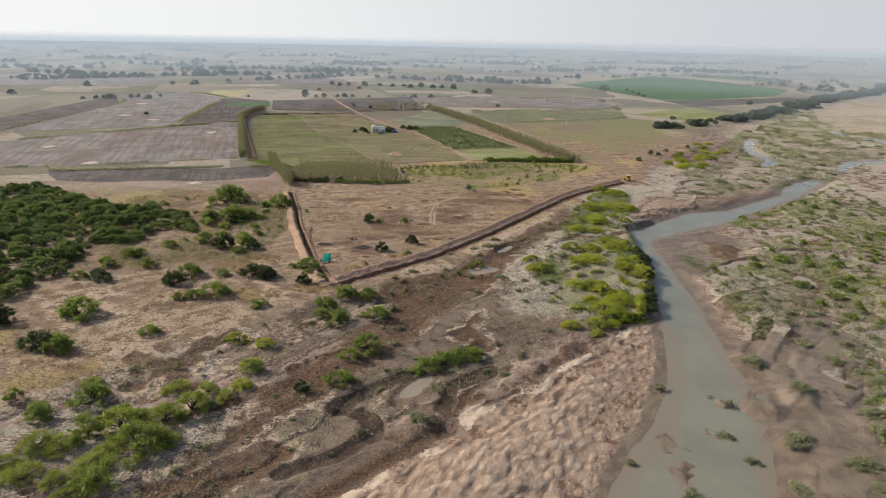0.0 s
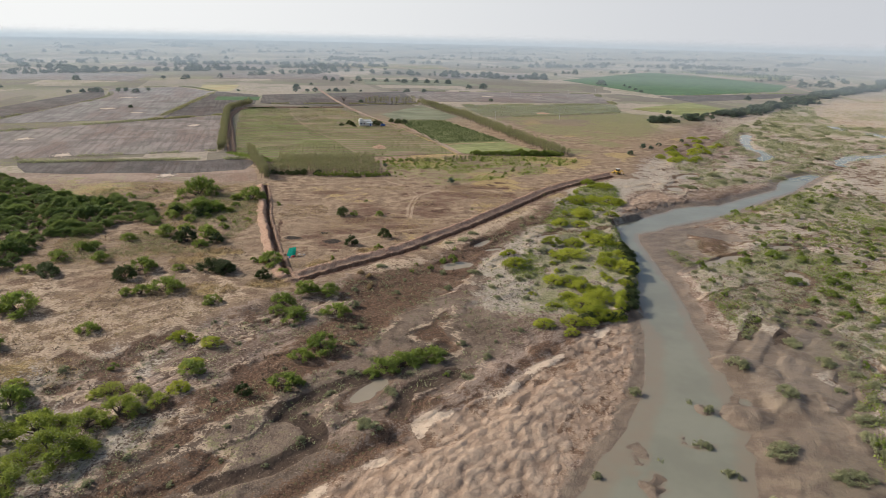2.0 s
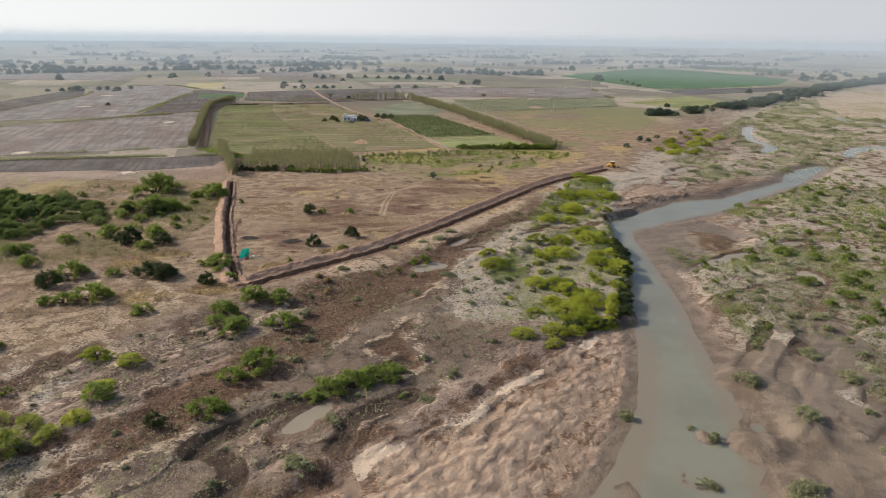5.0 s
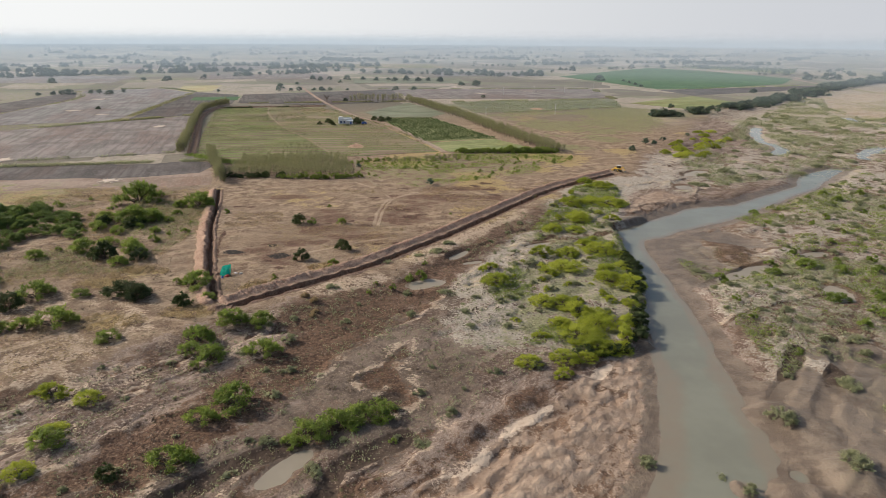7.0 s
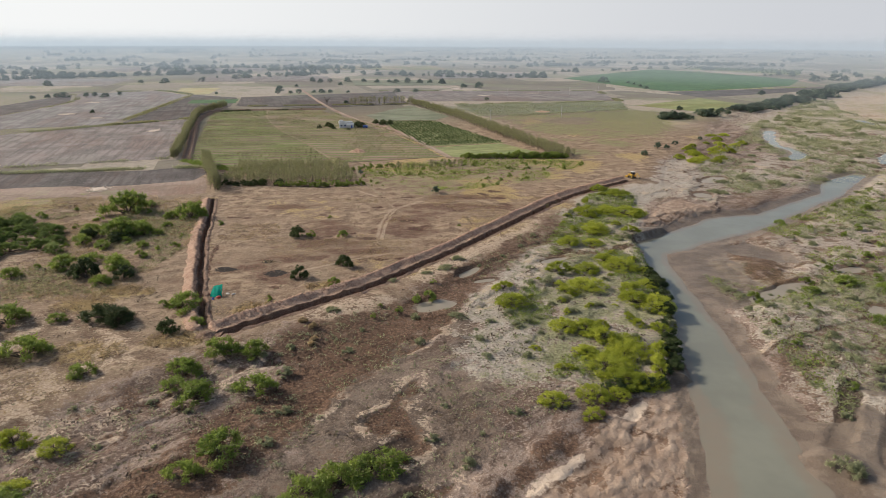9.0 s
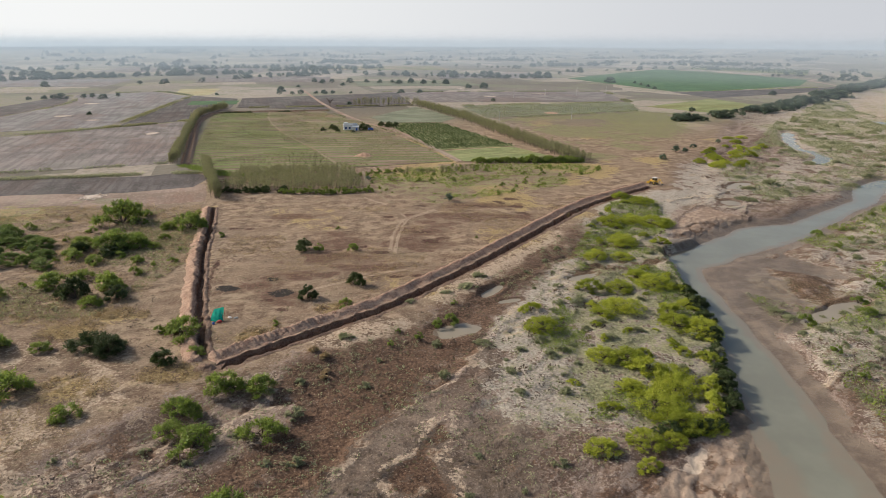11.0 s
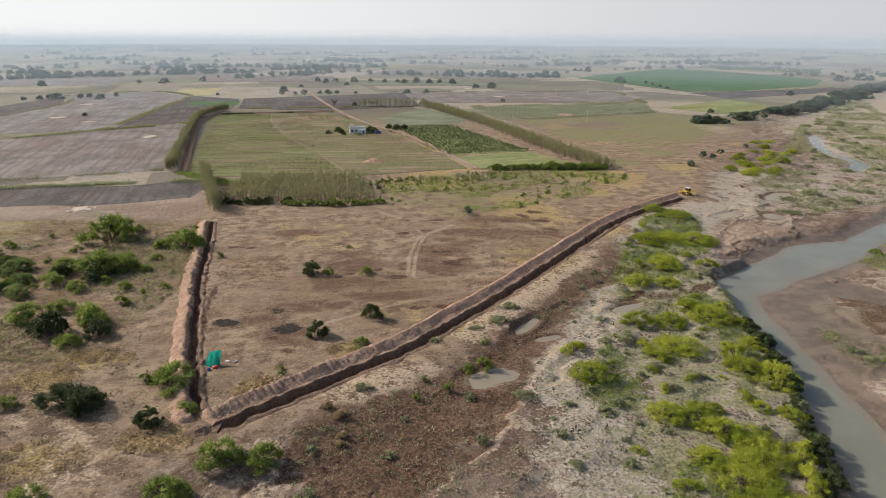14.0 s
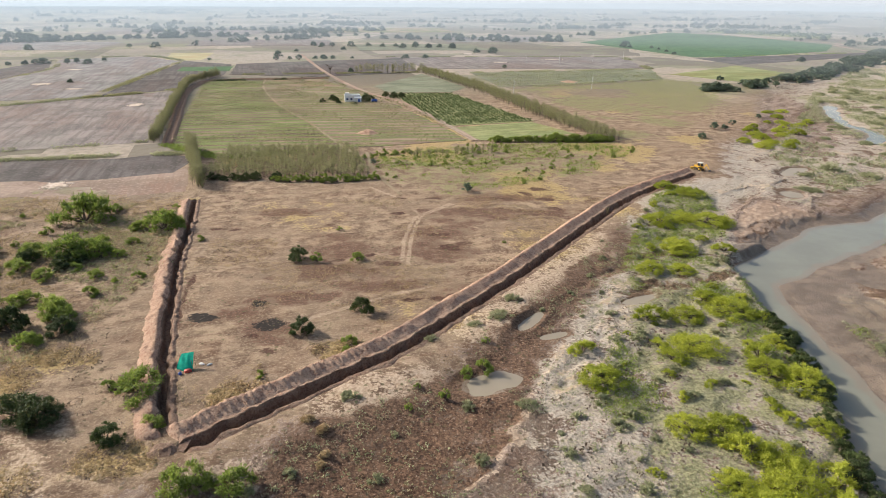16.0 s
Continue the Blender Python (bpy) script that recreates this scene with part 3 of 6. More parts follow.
def height(x, y, trenches=True):
    x, y = np.asarray(x, float), np.asarray(y, float)
    z = base_height(x, y)
    rim = 0.9 * fbm(x, y, 4, 3, 77)
    for p, level in zip(PONDS, POND_Z):
        a = radians(p[4])
        u, v = (x - p[0]) * math.cos(a) + (y - p[1]) * math.sin(a), -(x - p[0]) * math.sin(a) + (y - p[1]) * math.cos(a)
        k = np.hypot(u / p[2], v / p[3]) + rim
        z = z + smooth(1.9, 1.0, k) * (np.minimum(z, level - 0.25 * smooth(1.05, 0.6, k) + 0.25 * smooth(0.95, 1.6, k)) - z)
        z = np.where((k > 1.02) & (np.hypot(u / p[2], v / p[3]) < 1.7), np.maximum(z, level + 0.2 * smooth(1.0, 1.4, k)), z)
    bend, edge = 10 * fbm(x, y, 25, 2, 12), 4 * fbm(x, y, 12, 3, 71)
    for line in BRAIDS:
        d = line_distance(line, x + bend, y) + edge
        z = z + smooth(7, 1.8, d) * (np.minimum(z, BRAID_Z - 0.4) - z)
    if trenches:
        for line, half in ((TRENCH_LEFT, 1.15), (TRENCH_LONG, 1.7)):
            (ax, ay), (bx, by), (cx, cy), (dx, dy) = line[0], line[1], line[-2], line[-1]
            inner = [(ax + (bx - ax) * 0.2, ay + (by - ay) * 0.2)] + line[1:-1] + [(dx + (cx - dx) * 0.08, dy + (cy - dy) * 0.08)]
            z = z - 3.4 * smooth(half + 0.5, half - 0.2, line_distance(inner, x, y))
    return z


def spaced(lo, hi, step, first, last, grow):
    inner = list(np.arange(lo, hi + step / 2, step))
    left, d = [], step
    while lo - sum(left) > first:
        d = d * grow
        left.append(d)
    right, d = [], step
    while hi + sum(right) < last:
        d = d * grow
        right.append(d)
    return np.array(list(lo - np.cumsum(left))[::-1] + inner + list(hi + np.cumsum(right)))


def make_ground():
    xs, ys = spaced(-118, 130, 0.55, -4850, 4850, 1.05), spaced(86, 350, 0.55, -1500, 4850, 1.045)
    gx, gy = [a.ravel() for a in np.meshgrid(xs, ys)]
    gz = height(gx, gy)
    nx, ny = len(xs), len(ys)
    me = bpy.data.meshes.new("ground")
    me.vertices.add(nx * ny)
    me.vertices.foreach_set("co", np.stack([gx, gy, gz], 1).ravel())
    k = (np.arange(nx - 1)[None, :] + nx * np.arange(ny - 1)[:, None]).ravel()
    quads = np.stack([k, k + 1, k + nx + 1, k + nx], 1)
    me.loops.add(quads.size)
    me.loops.foreach_set("vertex_index", quads.ravel())
    me.polygons.add(len(quads))
    me.polygons.foreach_set("loop_start", np.arange(0, quads.size, 4))
    me.polygons.foreach_set("use_smooth", np.ones(len(quads), bool))
    me.update(calc_edges=True)
    wx, wy = gx + 9 * fbm(gx, gy, 14, 4, 90), gy + 9 * fbm(gx, gy, 14, 4, 95)
    out = region(UPLAND, wx, wy)
    rv = region(RIVER, gx + 3 * fbm(gx, gy, 7, 3, 5), gy + 3 * fbm(gx, gy, 7, 3, 6))
    patch = fbm(gx, gy, 38, 4, 120) + 0.5
    bar = np.minimum(np.minimum(region(SANDBAR, wx, wy), region(ISLE_PALE, wx, wy) + 5 * smooth(-0.05, 0.1, fbm(0.4 * gx, gy, 5, 3, 69))), region(SAND_BANK, wx, wy))
    isle = smooth(2, -3, region(MUD_ISLE, wx, wy))
    gully, channel = gully_distance(GULLIES, gx, gy, 7) + 4 * fbm(gx, gy, 6, 4, 57), gully_distance(CHANNELS, gx, gy, 2)
    one, two = scarp_fields(gx, gy)
    leftward = smooth(0, 10, out) * (1 - smooth(8, -2, np.minimum(region(GREEN_BANK, wx, wy), region(ASH_FLAT, wx, wy))))
    mud = region(MUD_BELT, wx, wy)
    right = smooth(0, 12, rv) * smooth(-5, 15, gx - np.interp(gy, [60, 250, 300, 400], [55, 90, 130, 240]))
    near_land = smooth(700, 350, np.hypot(gx, gy - 150))
    blot, crumb, wander = 2.2 * fbm(0.5 * gx, gy, 6, 3, 38), 2.2 * fbm(0.6 * gx, gy, 4.5, 4, 37), 1.2 * fbm(gx, gy, 9, 2, 33)
    masks = {
        "silt": smooth(-4, 10, out),
        "far": np.maximum(smooth(430, 620, np.hypot(gx, gy - 60)), smooth(300, 340, gy) * smooth(-85, -105, gx + 0.25 * (gy - 330))) * smooth(20, -20, region(UPLAND, gx, gy)) + smooth(800, 1500, np.hypot(gx, gy - 60)) * 0.6 * smooth(-20, 20, region(UPLAND, gx, gy)),
        "straw": np.maximum(smooth(6, -4, out) * smooth(0.52, 0.72, patch) * 0.9, 0.8 * np.max([smooth(1.2, 0.3, np.hypot(gx - px, (gy - py) * 1.5) / r) for px, py, r in STRAW], 0)),
        # Bare pale soil, plus lit edges painted as pale rims beside the gullies.
        "pale": np.maximum(0.65 * smooth(25, -10, region(BARE_FLAT, wx, wy)), np.maximum(0.5 * smooth(1.3, 0.4, np.hypot((gx + 80) / 55, (gy - 165) / 38)) * smooth(2, -6, out) * smooth(0.38, 0.55, fbm(gx, gy, 11, 3, 131) + 0.5) + 0.7 * smooth(6.0, 3.5, gully) * smooth(1.8, 3.2, gully) + 0.9 * smooth(1.2, 0.5, np.hypot(gx - 12, gy - 191.5) / 3.2) + 0.8 * smooth(16, 0, np.abs(out - 3)) * smooth(0.42, 0.6, fbm(gx, gy, 22, 4, 130) + 0.5) * smooth(320, 250, gy), 0.55 * near_land * smooth(0, 10, out) * smooth(0.0, 0.012, one) * smooth(0.06, 0.02, one))),
        "grass": np.clip(0.95 * smooth(12, -12, region(PASTURE_LAND, wx, wy)) * smooth(0.44, 0.6, fbm(0.5 * gx, gy, 16, 4, 126) + 0.5 + 0.12 * smooth(450, 600, gy)) + 0.62 * smooth(8, -8, region(NORTH_EDGE, wx, wy)) + 0.72 * smooth(6, -6, region(GREEN_BANK, wx, wy)) * smooth(18, 44, gx - 0.25 * (gy - 180)) + right * (0.12 + 0.42 * smooth(0.42, 0.62, patch))
                         + 0.55 * smooth(-45, -65, gx + 0.25 * (gy - 190)) * smooth(8, -8, out) * smooth(0.4, 0.6, patch) * smooth(180, 230, gy) + 0.25 * smooth(4, 20, out) * smooth(0.45, 0.65, patch), 0, 1),
        "ash": np.clip(0.85 * smooth(9, -3, np.minimum(region(GREEN_BANK, wx, wy), region(ASH_FLAT, wx, wy))) + 0.75 * right + 0.6 * smooth(1.3, 0.6, np.hypot((gx + 70) / 36, (gy - 122) / 34)) * smooth(-4, 8, out) * smooth(0.36, 0.56, fbm(gx, gy, 16, 4, 175) + 0.5) + 0.75 * smooth(1.2, 0.6, np.hypot((gx - 122) / 50, (gy - 385) / 70)) * smooth(-2, 10, out) + 0.75 * smooth(20, 60, out) * smooth(320, 370, gy), 0, 1),
        "sand": smooth(2.0, -2.0, bar) * (1 - 0.6 * smooth(3, 0, rv)),
        "mud": np.clip(smooth(5, -4, mud) * 0.85 + 0.75 * smooth(4, 0.8, gully) + 0.55 * smooth(5, -6, region(ISLE_DARK, wx, wy))
                       + 0.6 * smooth(4, 0, np.abs(region(SANDBAR, wx, wy) - 3)) * smooth(8, 20, rv) + 0.55 * smooth(1.9, 1.1, pond_field(gx, gy)) + 0.25 * right * smooth(0.52, 0.4, patch) + (1 - 0.7 * smooth(1.25, 0.5, np.hypot((gx + 56) / 52, (gy - 120) / 36))) * leftward * near_land * (0.26 * smooth(0.012, -0.02, one) + 0.18 * smooth(0.015, -0.02, two) + 0.4 * smooth(0.02, 0.0, np.abs(one + 0.006))), 0, 1),
        "wet": np.clip(1.0 * smooth(4, -3, region(RIGHT_FLAT, wx, wy)) * smooth(0.25, 0.45, fbm(gx, gy, 14, 3, 174) + 0.5) + 0.95 * isle * (1 - smooth(4, -5, region(ISLE_DARK, wx, wy))) + smooth(9, 1.5, rv) * (1 - smooth(12, 4, line_distance(RIVER_LEFT[9:13], gx, gy))) + smooth(1.5, 1.0, pond_field(gx, gy)) * 0.5, 0, 1),
        "crust": np.clip(0.75 * smooth(2.5, 0.3, np.abs(region(SANDBAR, wx, wy) + 1.0)) * smooth(140, 100, -gx + gy * 0.2) * smooth(6, 14, rv) * smooth(0.42, 0.6, fbm(gx, gy, 9, 3, 171) + 0.5), 0, 1),
        "rust": np.max([0.75 * smooth(1.3, 0.3, np.hypot((gx - px) / rx, (gy - py) / ry) + blot) for px, py, rx, ry in RUST], 0),
        "track": smooth(0.9, 0.3, np.min([line_distance(t, gx + wander, gy) for t in TRACKS], 0)) * smooth(0.38, 0.56, fbm(gx, gy, 12, 2, 34) + 0.5),
        "pit": np.maximum(0.9 * smooth(0.8, 0.2, line_distance(CRACK, gx + 1.6 * fbm(gx, gy, 3, 3, 39), gy)), 0.85 * np.max([smooth(1.35, 0.4, np.hypot((gx - px) / pr, (gy - py) / pr * 1.6) + crumb) for px, py, pr in PITS], 0)),
        "damp": smooth(7, -5, region(DAMP, wx, wy)) * (0.55 + 0.45 * smooth(0.35, 0.55, fbm(gx, gy, 13, 4, 176) + 0.5)),
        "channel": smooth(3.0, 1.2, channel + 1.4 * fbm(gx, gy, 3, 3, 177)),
        # Ripple crests that get painted light, and troughs that get painted shade.
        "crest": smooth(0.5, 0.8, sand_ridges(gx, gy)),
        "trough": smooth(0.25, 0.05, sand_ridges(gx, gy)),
        "char": np.max([smooth(1.3, 0.3, np.hypot((gx + 45) / 4.2, (gy - 231.5) / 2.6)), 0.8 * smooth(1.3, 0.3, np.hypot((gx + 34.8) / 2.2, (gy - 238.6) / 2.2)), 0.85 * smooth(1.3, 0.2, np.hypot((gx + 30.4) / 4.2, (gy - 229.5) / 4))], 0),
    }
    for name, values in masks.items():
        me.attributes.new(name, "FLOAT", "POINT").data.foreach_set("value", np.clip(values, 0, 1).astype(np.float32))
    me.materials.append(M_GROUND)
    return tagged(new("ground", me), "dry brown farmland sloping to a silty river floodplain", "ground", kind="structure")


make_ground()


def outline_sheet(name, pts, z, material):
    bm = bmesh.new()
    f = bm.faces.new([bm.verts.new((x, y, z)) for x, y in pts])
    bmesh.ops.triangulate(bm, faces=[f])
    me = bpy.data.meshes.new(name)
    bm.to_mesh(me)
    bm.free()
    me.materials.append(material)
    return new(name, me)


def widened(pts, by):
    """The outline of a line, pushed out on both sides."""
    c = curve_points(pts, 6)
    way = np.gradient(c, axis=0)
    way /= np.linalg.norm(way, axis=1)[:, None]
    side = np.stack([-way[:, 1], way[:, 0]], 1) * by
    return [tuple(p) for p in c + side] + [tuple(p) for p in (c - side)[::-1]]


mid_river = [(-44, -150), (-2, -20), (22, 45), (40, 82), (52, 104), (62, 126), (70, 160), (78, 200), (83, 235), (92, 268), (118, 295), (160, 326), (205, 365), (238, 392)]


def river_sheet():
    """The river's surface as a strip along its middle line, noting where the bed lies close beneath."""
    c = curve_points(mid_river, 2.0)
    way = np.gradient(c, axis=0)
    way /= np.linalg.norm(way, axis=1)[:, None]
    us = np.linspace(-24, 24, 41)
    x = (c[:, None, 0] - way[:, None, 1] * us[None]).ravel()
    y = (c[:, None, 1] + way[:, None, 0] * us[None]).ravel()
    m, n = len(c), len(us)
    k = (np.arange(n - 1)[None] + n * np.arange(m - 1)[:, None]).ravel()
    me = mesh_of("river_water", np.stack([x, y, 0 * x + WATER_Z], 1), np.stack([k + 1, k, k + n, k + n + 1], 1), M_WATER)
    deep = WATER_Z - height(x, y)
    me.attributes.new("shallow", "FLOAT", "POINT").data.foreach_set("value", smooth(0.36, 0.0, deep).astype(np.float32))
    return new("river_water", me)


tagged(river_sheet(), "murky grey-green shallow river water", "river", kind="structure")
for (px, py, rx, ry, turn), level in zip(PONDS, POND_Z):
    a0 = radians(turn)
    ring = []
    for k in range(28):
        a = 2 * math.pi * k / 28
        u, v = 1.7 * rx * math.cos(a), 1.7 * ry * math.sin(a)
        ring.append((px + u * math.cos(a0) - v * math.sin(a0), py + u * math.sin(a0) + v * math.cos(a0)))
    tagged(outline_sheet("pond_water", ring, level, M_POND), "small muddy pool left on the floodplain", "pond", "floodplain pools", "structure")
for line in BRAIDS:
    tagged(outline_sheet("stream_water", widened(line, 9), BRAID_Z, M_WATER), "thin pale stream crossing the scrubby floodplain", "stream", kind="structure")


# ---- trenches and their banks of spoil ----
def ribbon(name, line, profile, seed, label, category, rib=0.0, material=None, lumps=1.0):
    """An earthwork along a line: profile rows are (offset to the left, height)."""
    c = curve_points(line, 0.38)
    way = np.gradient(c, axis=0)
    way /= np.linalg.norm(way, axis=1)[:, None]
    side = np.stack([-way[:, 1], way[:, 0]], 1)
    run = np.concatenate([[0], np.cumsum(np.linalg.norm(np.diff(c, axis=0), axis=1))])
    us = np.array([p[0] for p in profile], float)
    hs = np.array([p[1] for p in profile], float)
    fine = np.linspace(0, len(us) - 1, (len(us) - 1) * 3 + 1)
    us, hs = np.interp(fine, np.arange(len(us)), us), np.interp(fine, np.arange(len(hs)), hs)
    x = c[:, None, 0] + side[:, None, 0] * us[None]
    y = c[:, None, 1] + side[:, None, 1] * us[None]
    wob = 1.5 * fbm(c[:, None, 0] + 0 * x, c[:, None, 1] + 0 * y, 2.2, 3, 240)
    wob = lumps * (wob + 0.8 * fbm(x, y, 1.5, 2, 243))
    x, y = x + side[:, None, 0] * wob, y + side[:, None, 1] * wob
    z = height(c[:, 0], c[:, 1], False)[:, None] + hs[None]
    tall = np.clip(np.abs(hs)[None] / 0.6, 0, 1)
    z = z + lumps * tall * (0.95 * fbm(x, y, 1.3, 3, 245) + 0.5 * fbm(x, y, 5, 2, 249))
    z = z + rib * (np.sin(run[:, None] * 5.2 + 1.5 * fbm(x, y, 4, 2, seed + 3)) * np.clip(hs, 0, 1.2)[None])
    m, n = x.shape
    ends = smooth(0, 1.2, run) * smooth(0, 1.2, run[-1] - run)
    z = z * ends[:, None] + (height(c[:, 0], c[:, 1], False)[:, None] - 0.2) * (1 - ends[:, None])
    k = (np.arange(n - 1)[None] + n * np.arange(m - 1)[:, None]).ravel()
    me = mesh_of(name, np.stack([x.ravel(), y.ravel(), z.ravel()], 1), np.stack([k, k + n, k + n + 1, k + 1], 1), material or M_EARTH)
    return tagged(new(name, me), label, category, kind="structure")


ribbon("spoil_bank", TRENCH_LONG, [(1.5, 0.3), (2.0, 0.3), (2.7, 0.62), (3.5, 1.1), (4.3, 1.5), (4.6, 1.52), (5.3, 0.95), (6.2, 0.25), (7.0, -0.3)], 200, "long brown bank of freshly dug earth", "earth bank", 0.13, None, 0.5)
ribbon("trench", TRENCH_LONG, [(1.55, 0.34), (1.35, 0.3), (1.15, -0.4), (1.0, -1.5), (0.7, -2.1), (-0.7, -2.1), (-1.1, -1.2), (-1.3, -0.1), (-1.6, 0.2), (-2.1, 0.12), (-3.0, -0.3)], 210, "narrow deep trench cut in brown earth", "trench", 0, M_DARK_EARTH)
ribbon("spoil_bank", TRENCH_LEFT, [(1.0, 0.2), (1.25, 0.6), (1.6, 1.0), (1.95, 1.1), (2.9, 0.75), (4.0, 0.25), (4.9, -0.3)], 220, "low pale bank of dug earth beside a trench", "earth bank", 0.14)
ribbon("trench", TRENCH_LEFT, [(1.02, 0.22), (0.85, 0.05), (0.75, -1.0), (0.6, -1.9), (-0.5, -1.9), (-0.7, -1.0), (-0.85, 0.0), (-1.1, 0.3), (-1.5, 0.28), (-1.9, 0.05), (-2.5, -0.3)], 230, "narrow trench with crumbling brown sides", "trench", 0, M_DARK_EARTH)

IRRIGATION = [(-121, 397.6), (-136.5, 443.4), (-158, 506), (-176, 560.7), (-184, 606), (-181, 628), (-163, 638), (-128, 644), (-92, 652)]
ribbon("irrigation_ditch", IRRIGATION, [(-3.2, -0.2), (-2.3, 0.55), (-1.6, 0.95), (-1.1, 0.85), (-0.8, 0.4), (0.8, 0.4), (1.1, 0.85), (1.6, 0.95), (2.3, 0.55), (3.2, -0.2)], 260, "dark damp irrigation ditch between low earth banks", "ditch", 0, M_DARK_EARTH, 0.35)

# ---- fields and tracks ----
# Ploughed, stubble and fallow greys hold some distance haze in their base colour.
PLOUGH = field_material("ploughed_soil", (0.078, 0.067, 0.061), (0.128, 0.111, 0.100), 107, 2.5, 0.3)
STUBBLE = field_material("stubble", (0.150, 0.128, 0.114), (0.232, 0.198, 0.176), 107, 3.2, 0.3)
BROWN = field_material("brown_stubble", (0.205, 0.148, 0.112), (0.290, 0.218, 0.168), 107, 1.6, 0.12)
FALLOW = field_material("fallow", (0.165, 0.148, 0.137), (0.235, 0.214, 0.197), 107, 3.5, 0.3)
WEEDY = field_material("weedy_rows", (0.150, 0.104, 0.073), (0.235, 0.170, 0.117), 6, 3.0, 0.75, (0.185, 0.232, 0.068), 0.56, 8.0)
WEEDY_DRY = field_material("dry_weedy_rows", (0.205, 0.145, 0.104), (0.275, 0.200, 0.142), 6, 3.0, 0.5, (0.190, 0.215, 0.08), 0.42, 8.0)
FOOTPATH = field_material("trodden_path", (0.215, 0.170, 0.105), (0.275, 0.215, 0.140), 110, 1.5, 0.2)
PASTURE = field_material("dry_pasture", (0.24, 0.165, 0.105), (0.315, 0.232, 0.15), 24, 6, 0.1, (0.165, 0.190, 0.060), 0.62)
LUSH = field_material("green_crop", (0.050, 0.108, 0.042), (0.078, 0.142, 0.056), 70, 2.5, 0.25)
GRASSY = field_material("grassy_plot", (0.180, 0.200, 0.080), (0.262, 0.265, 0.120), 20, 2.5, 0.3)
GREYCROP = field_material("grey_crop", (0.155, 0.165, 0.108), (0.215, 0.218, 0.148), 15, 3, 0.4)
YELLOW = field_material("ripe_crop", (0.33, 0.285, 0.14), (0.40, 0.345, 0.19), 70, 3, 0.2)
PALE = field_material("pale_chaff", (0.34, 0.275, 0.22), (0.44, 0.37, 0.305), 40, 5, 0.1)
ROAD = field_material("dirt_road", (0.27, 0.195, 0.145), (0.345, 0.26, 0.20), 110, 1.5, 0.3)


FIELD_COUNT = [0]


def field(pts, material, label, z=0.06, name="field", category="field", ragged=2.4):
    """A thin sheet of worked soil on the flat land, with an uneven edge."""
    FIELD_COUNT[0] += 1
    z += 0.004 * FIELD_COUNT[0]
    dense = []
    for (ax, ay), (bx, by) in zip(pts, pts[1:] + pts[:1]):
        n = max(2, int(math.hypot(bx - ax, by - ay) / 3))
        dense += [(ax + (bx - ax) * k / n, ay + (by - ay) * k / n) for k in range(n)]
    p = np.array(dense)
    p[:, 0] += ragged * fbm(p[:, 0], p[:, 1], 4 + 2 * ragged, 4, 140)
    p[:, 1] += ragged * fbm(p[:, 0], p[:, 1], 4 + 2 * ragged, 4, 150)
    bm = bmesh.new()
    f = bm.faces.new([bm.verts.new((x, y, z)) for x, y in p])
    skirt = bmesh.ops.extrude_face_region(bm, geom=[f])
    bmesh.ops.translate(bm, vec=(0, 0, -0.5), verts=[v for v in skirt["geom"] if isinstance(v, bmesh.types.BMVert)])
    bmesh.ops.recalc_face_normals(bm, faces=bm.faces)
    bmesh.ops.triangulate(bm, faces=bm.faces[:])
    me = bpy.data.meshes.new(name)
    bm.to_mesh(me)
    bm.free()
    me.materials.append(material)
    return tagged(new(name, me), label, category, "fields", "structure")


field([(-224, 353), (-193, 364), (-152, 368.5), (-122, 378), (-98, 372), (-97, 352), (-132, 335), (-174, 326), (-206, 327)], PLOUGH, "dark ploughed field with dry clods", 0.015, ragged=14)
field([(-240, 320), (-155, 337), (-95, 355), (-83, 323), (-142, 312), (-215, 298)], BROWN, "reddish brown stubble field beside scrub", 0.01, ragged=12)
field([(-318, 442), (-230, 532), (-186, 574), (-152, 470), (-132, 402), (-222, 368), (-335, 340)], STUBBLE, "wide bare brown field with fine furrows")
field([(-227, 538), (-267, 792), (-208, 762), (-186, 672), (-188, 582)], PLOUGH, "dark freshly ploughed field")
field([(-246, 732), (-200, 741), (-192, 704), (-236, 696)], LUSH, "small strip of bright green crop", 0.08)
field([(-318, 885), (-272, 897), (-252, 802), (-288, 792)], YELLOW, "small field of ripe yellow crop")
field([(-346, 490), (-354, 700), (-402, 790), (-394, 560)], PLOUGH, "long dark ploughed strip of land")
field([(-235, 538), (-342, 490), (-350, 700), (-398, 796), (-330, 840), (-272, 790)], FALLOW, "grey brown fallow field")
field([(-400, 470), (-322, 442), (-340, 342), (-420, 330)], FALLOW, "grey brown fallow field")
field([(-122, 400), (-186, 624), (-98, 648), (-59, 574), (-24, 511), (5, 441), (16, 412), (-29, 395), (-90, 374)], WEEDY, "weedy orchard plot in long rows")
field([(-142, 638), (-129, 588), (-99, 512), (-69, 455), (-47, 408), (-31, 396), (15, 412), (4, 441), (-25, 511), (-60, 574), (-99, 647)], WEEDY_DRY, "dry brown plot with thin weedy rows", ragged=4)
field([(-34, 566), (9, 571), (54, 464), (6, 447)], GRASSY, "dark green orchard plot with dense rows", 0.07)
field([(-50, 604), (-17, 690), (20, 602), (8, 575), (-36, 571)], GREYCROP, "pale green crop plot beside a dirt road")
field([(7, 442), (52, 461), (70, 430), (22, 412)], GRASSY, "light green grassy plot")
field([(46, 604), (27, 698), (200, 741), (188, 668)], GREYCROP, "grey green crop field behind a tree row")
GREEN_FIELD = [(208, 1138), (455, 1465), (529, 1392), (585, 1116), (505, 990), (356, 895), (292, 882)]
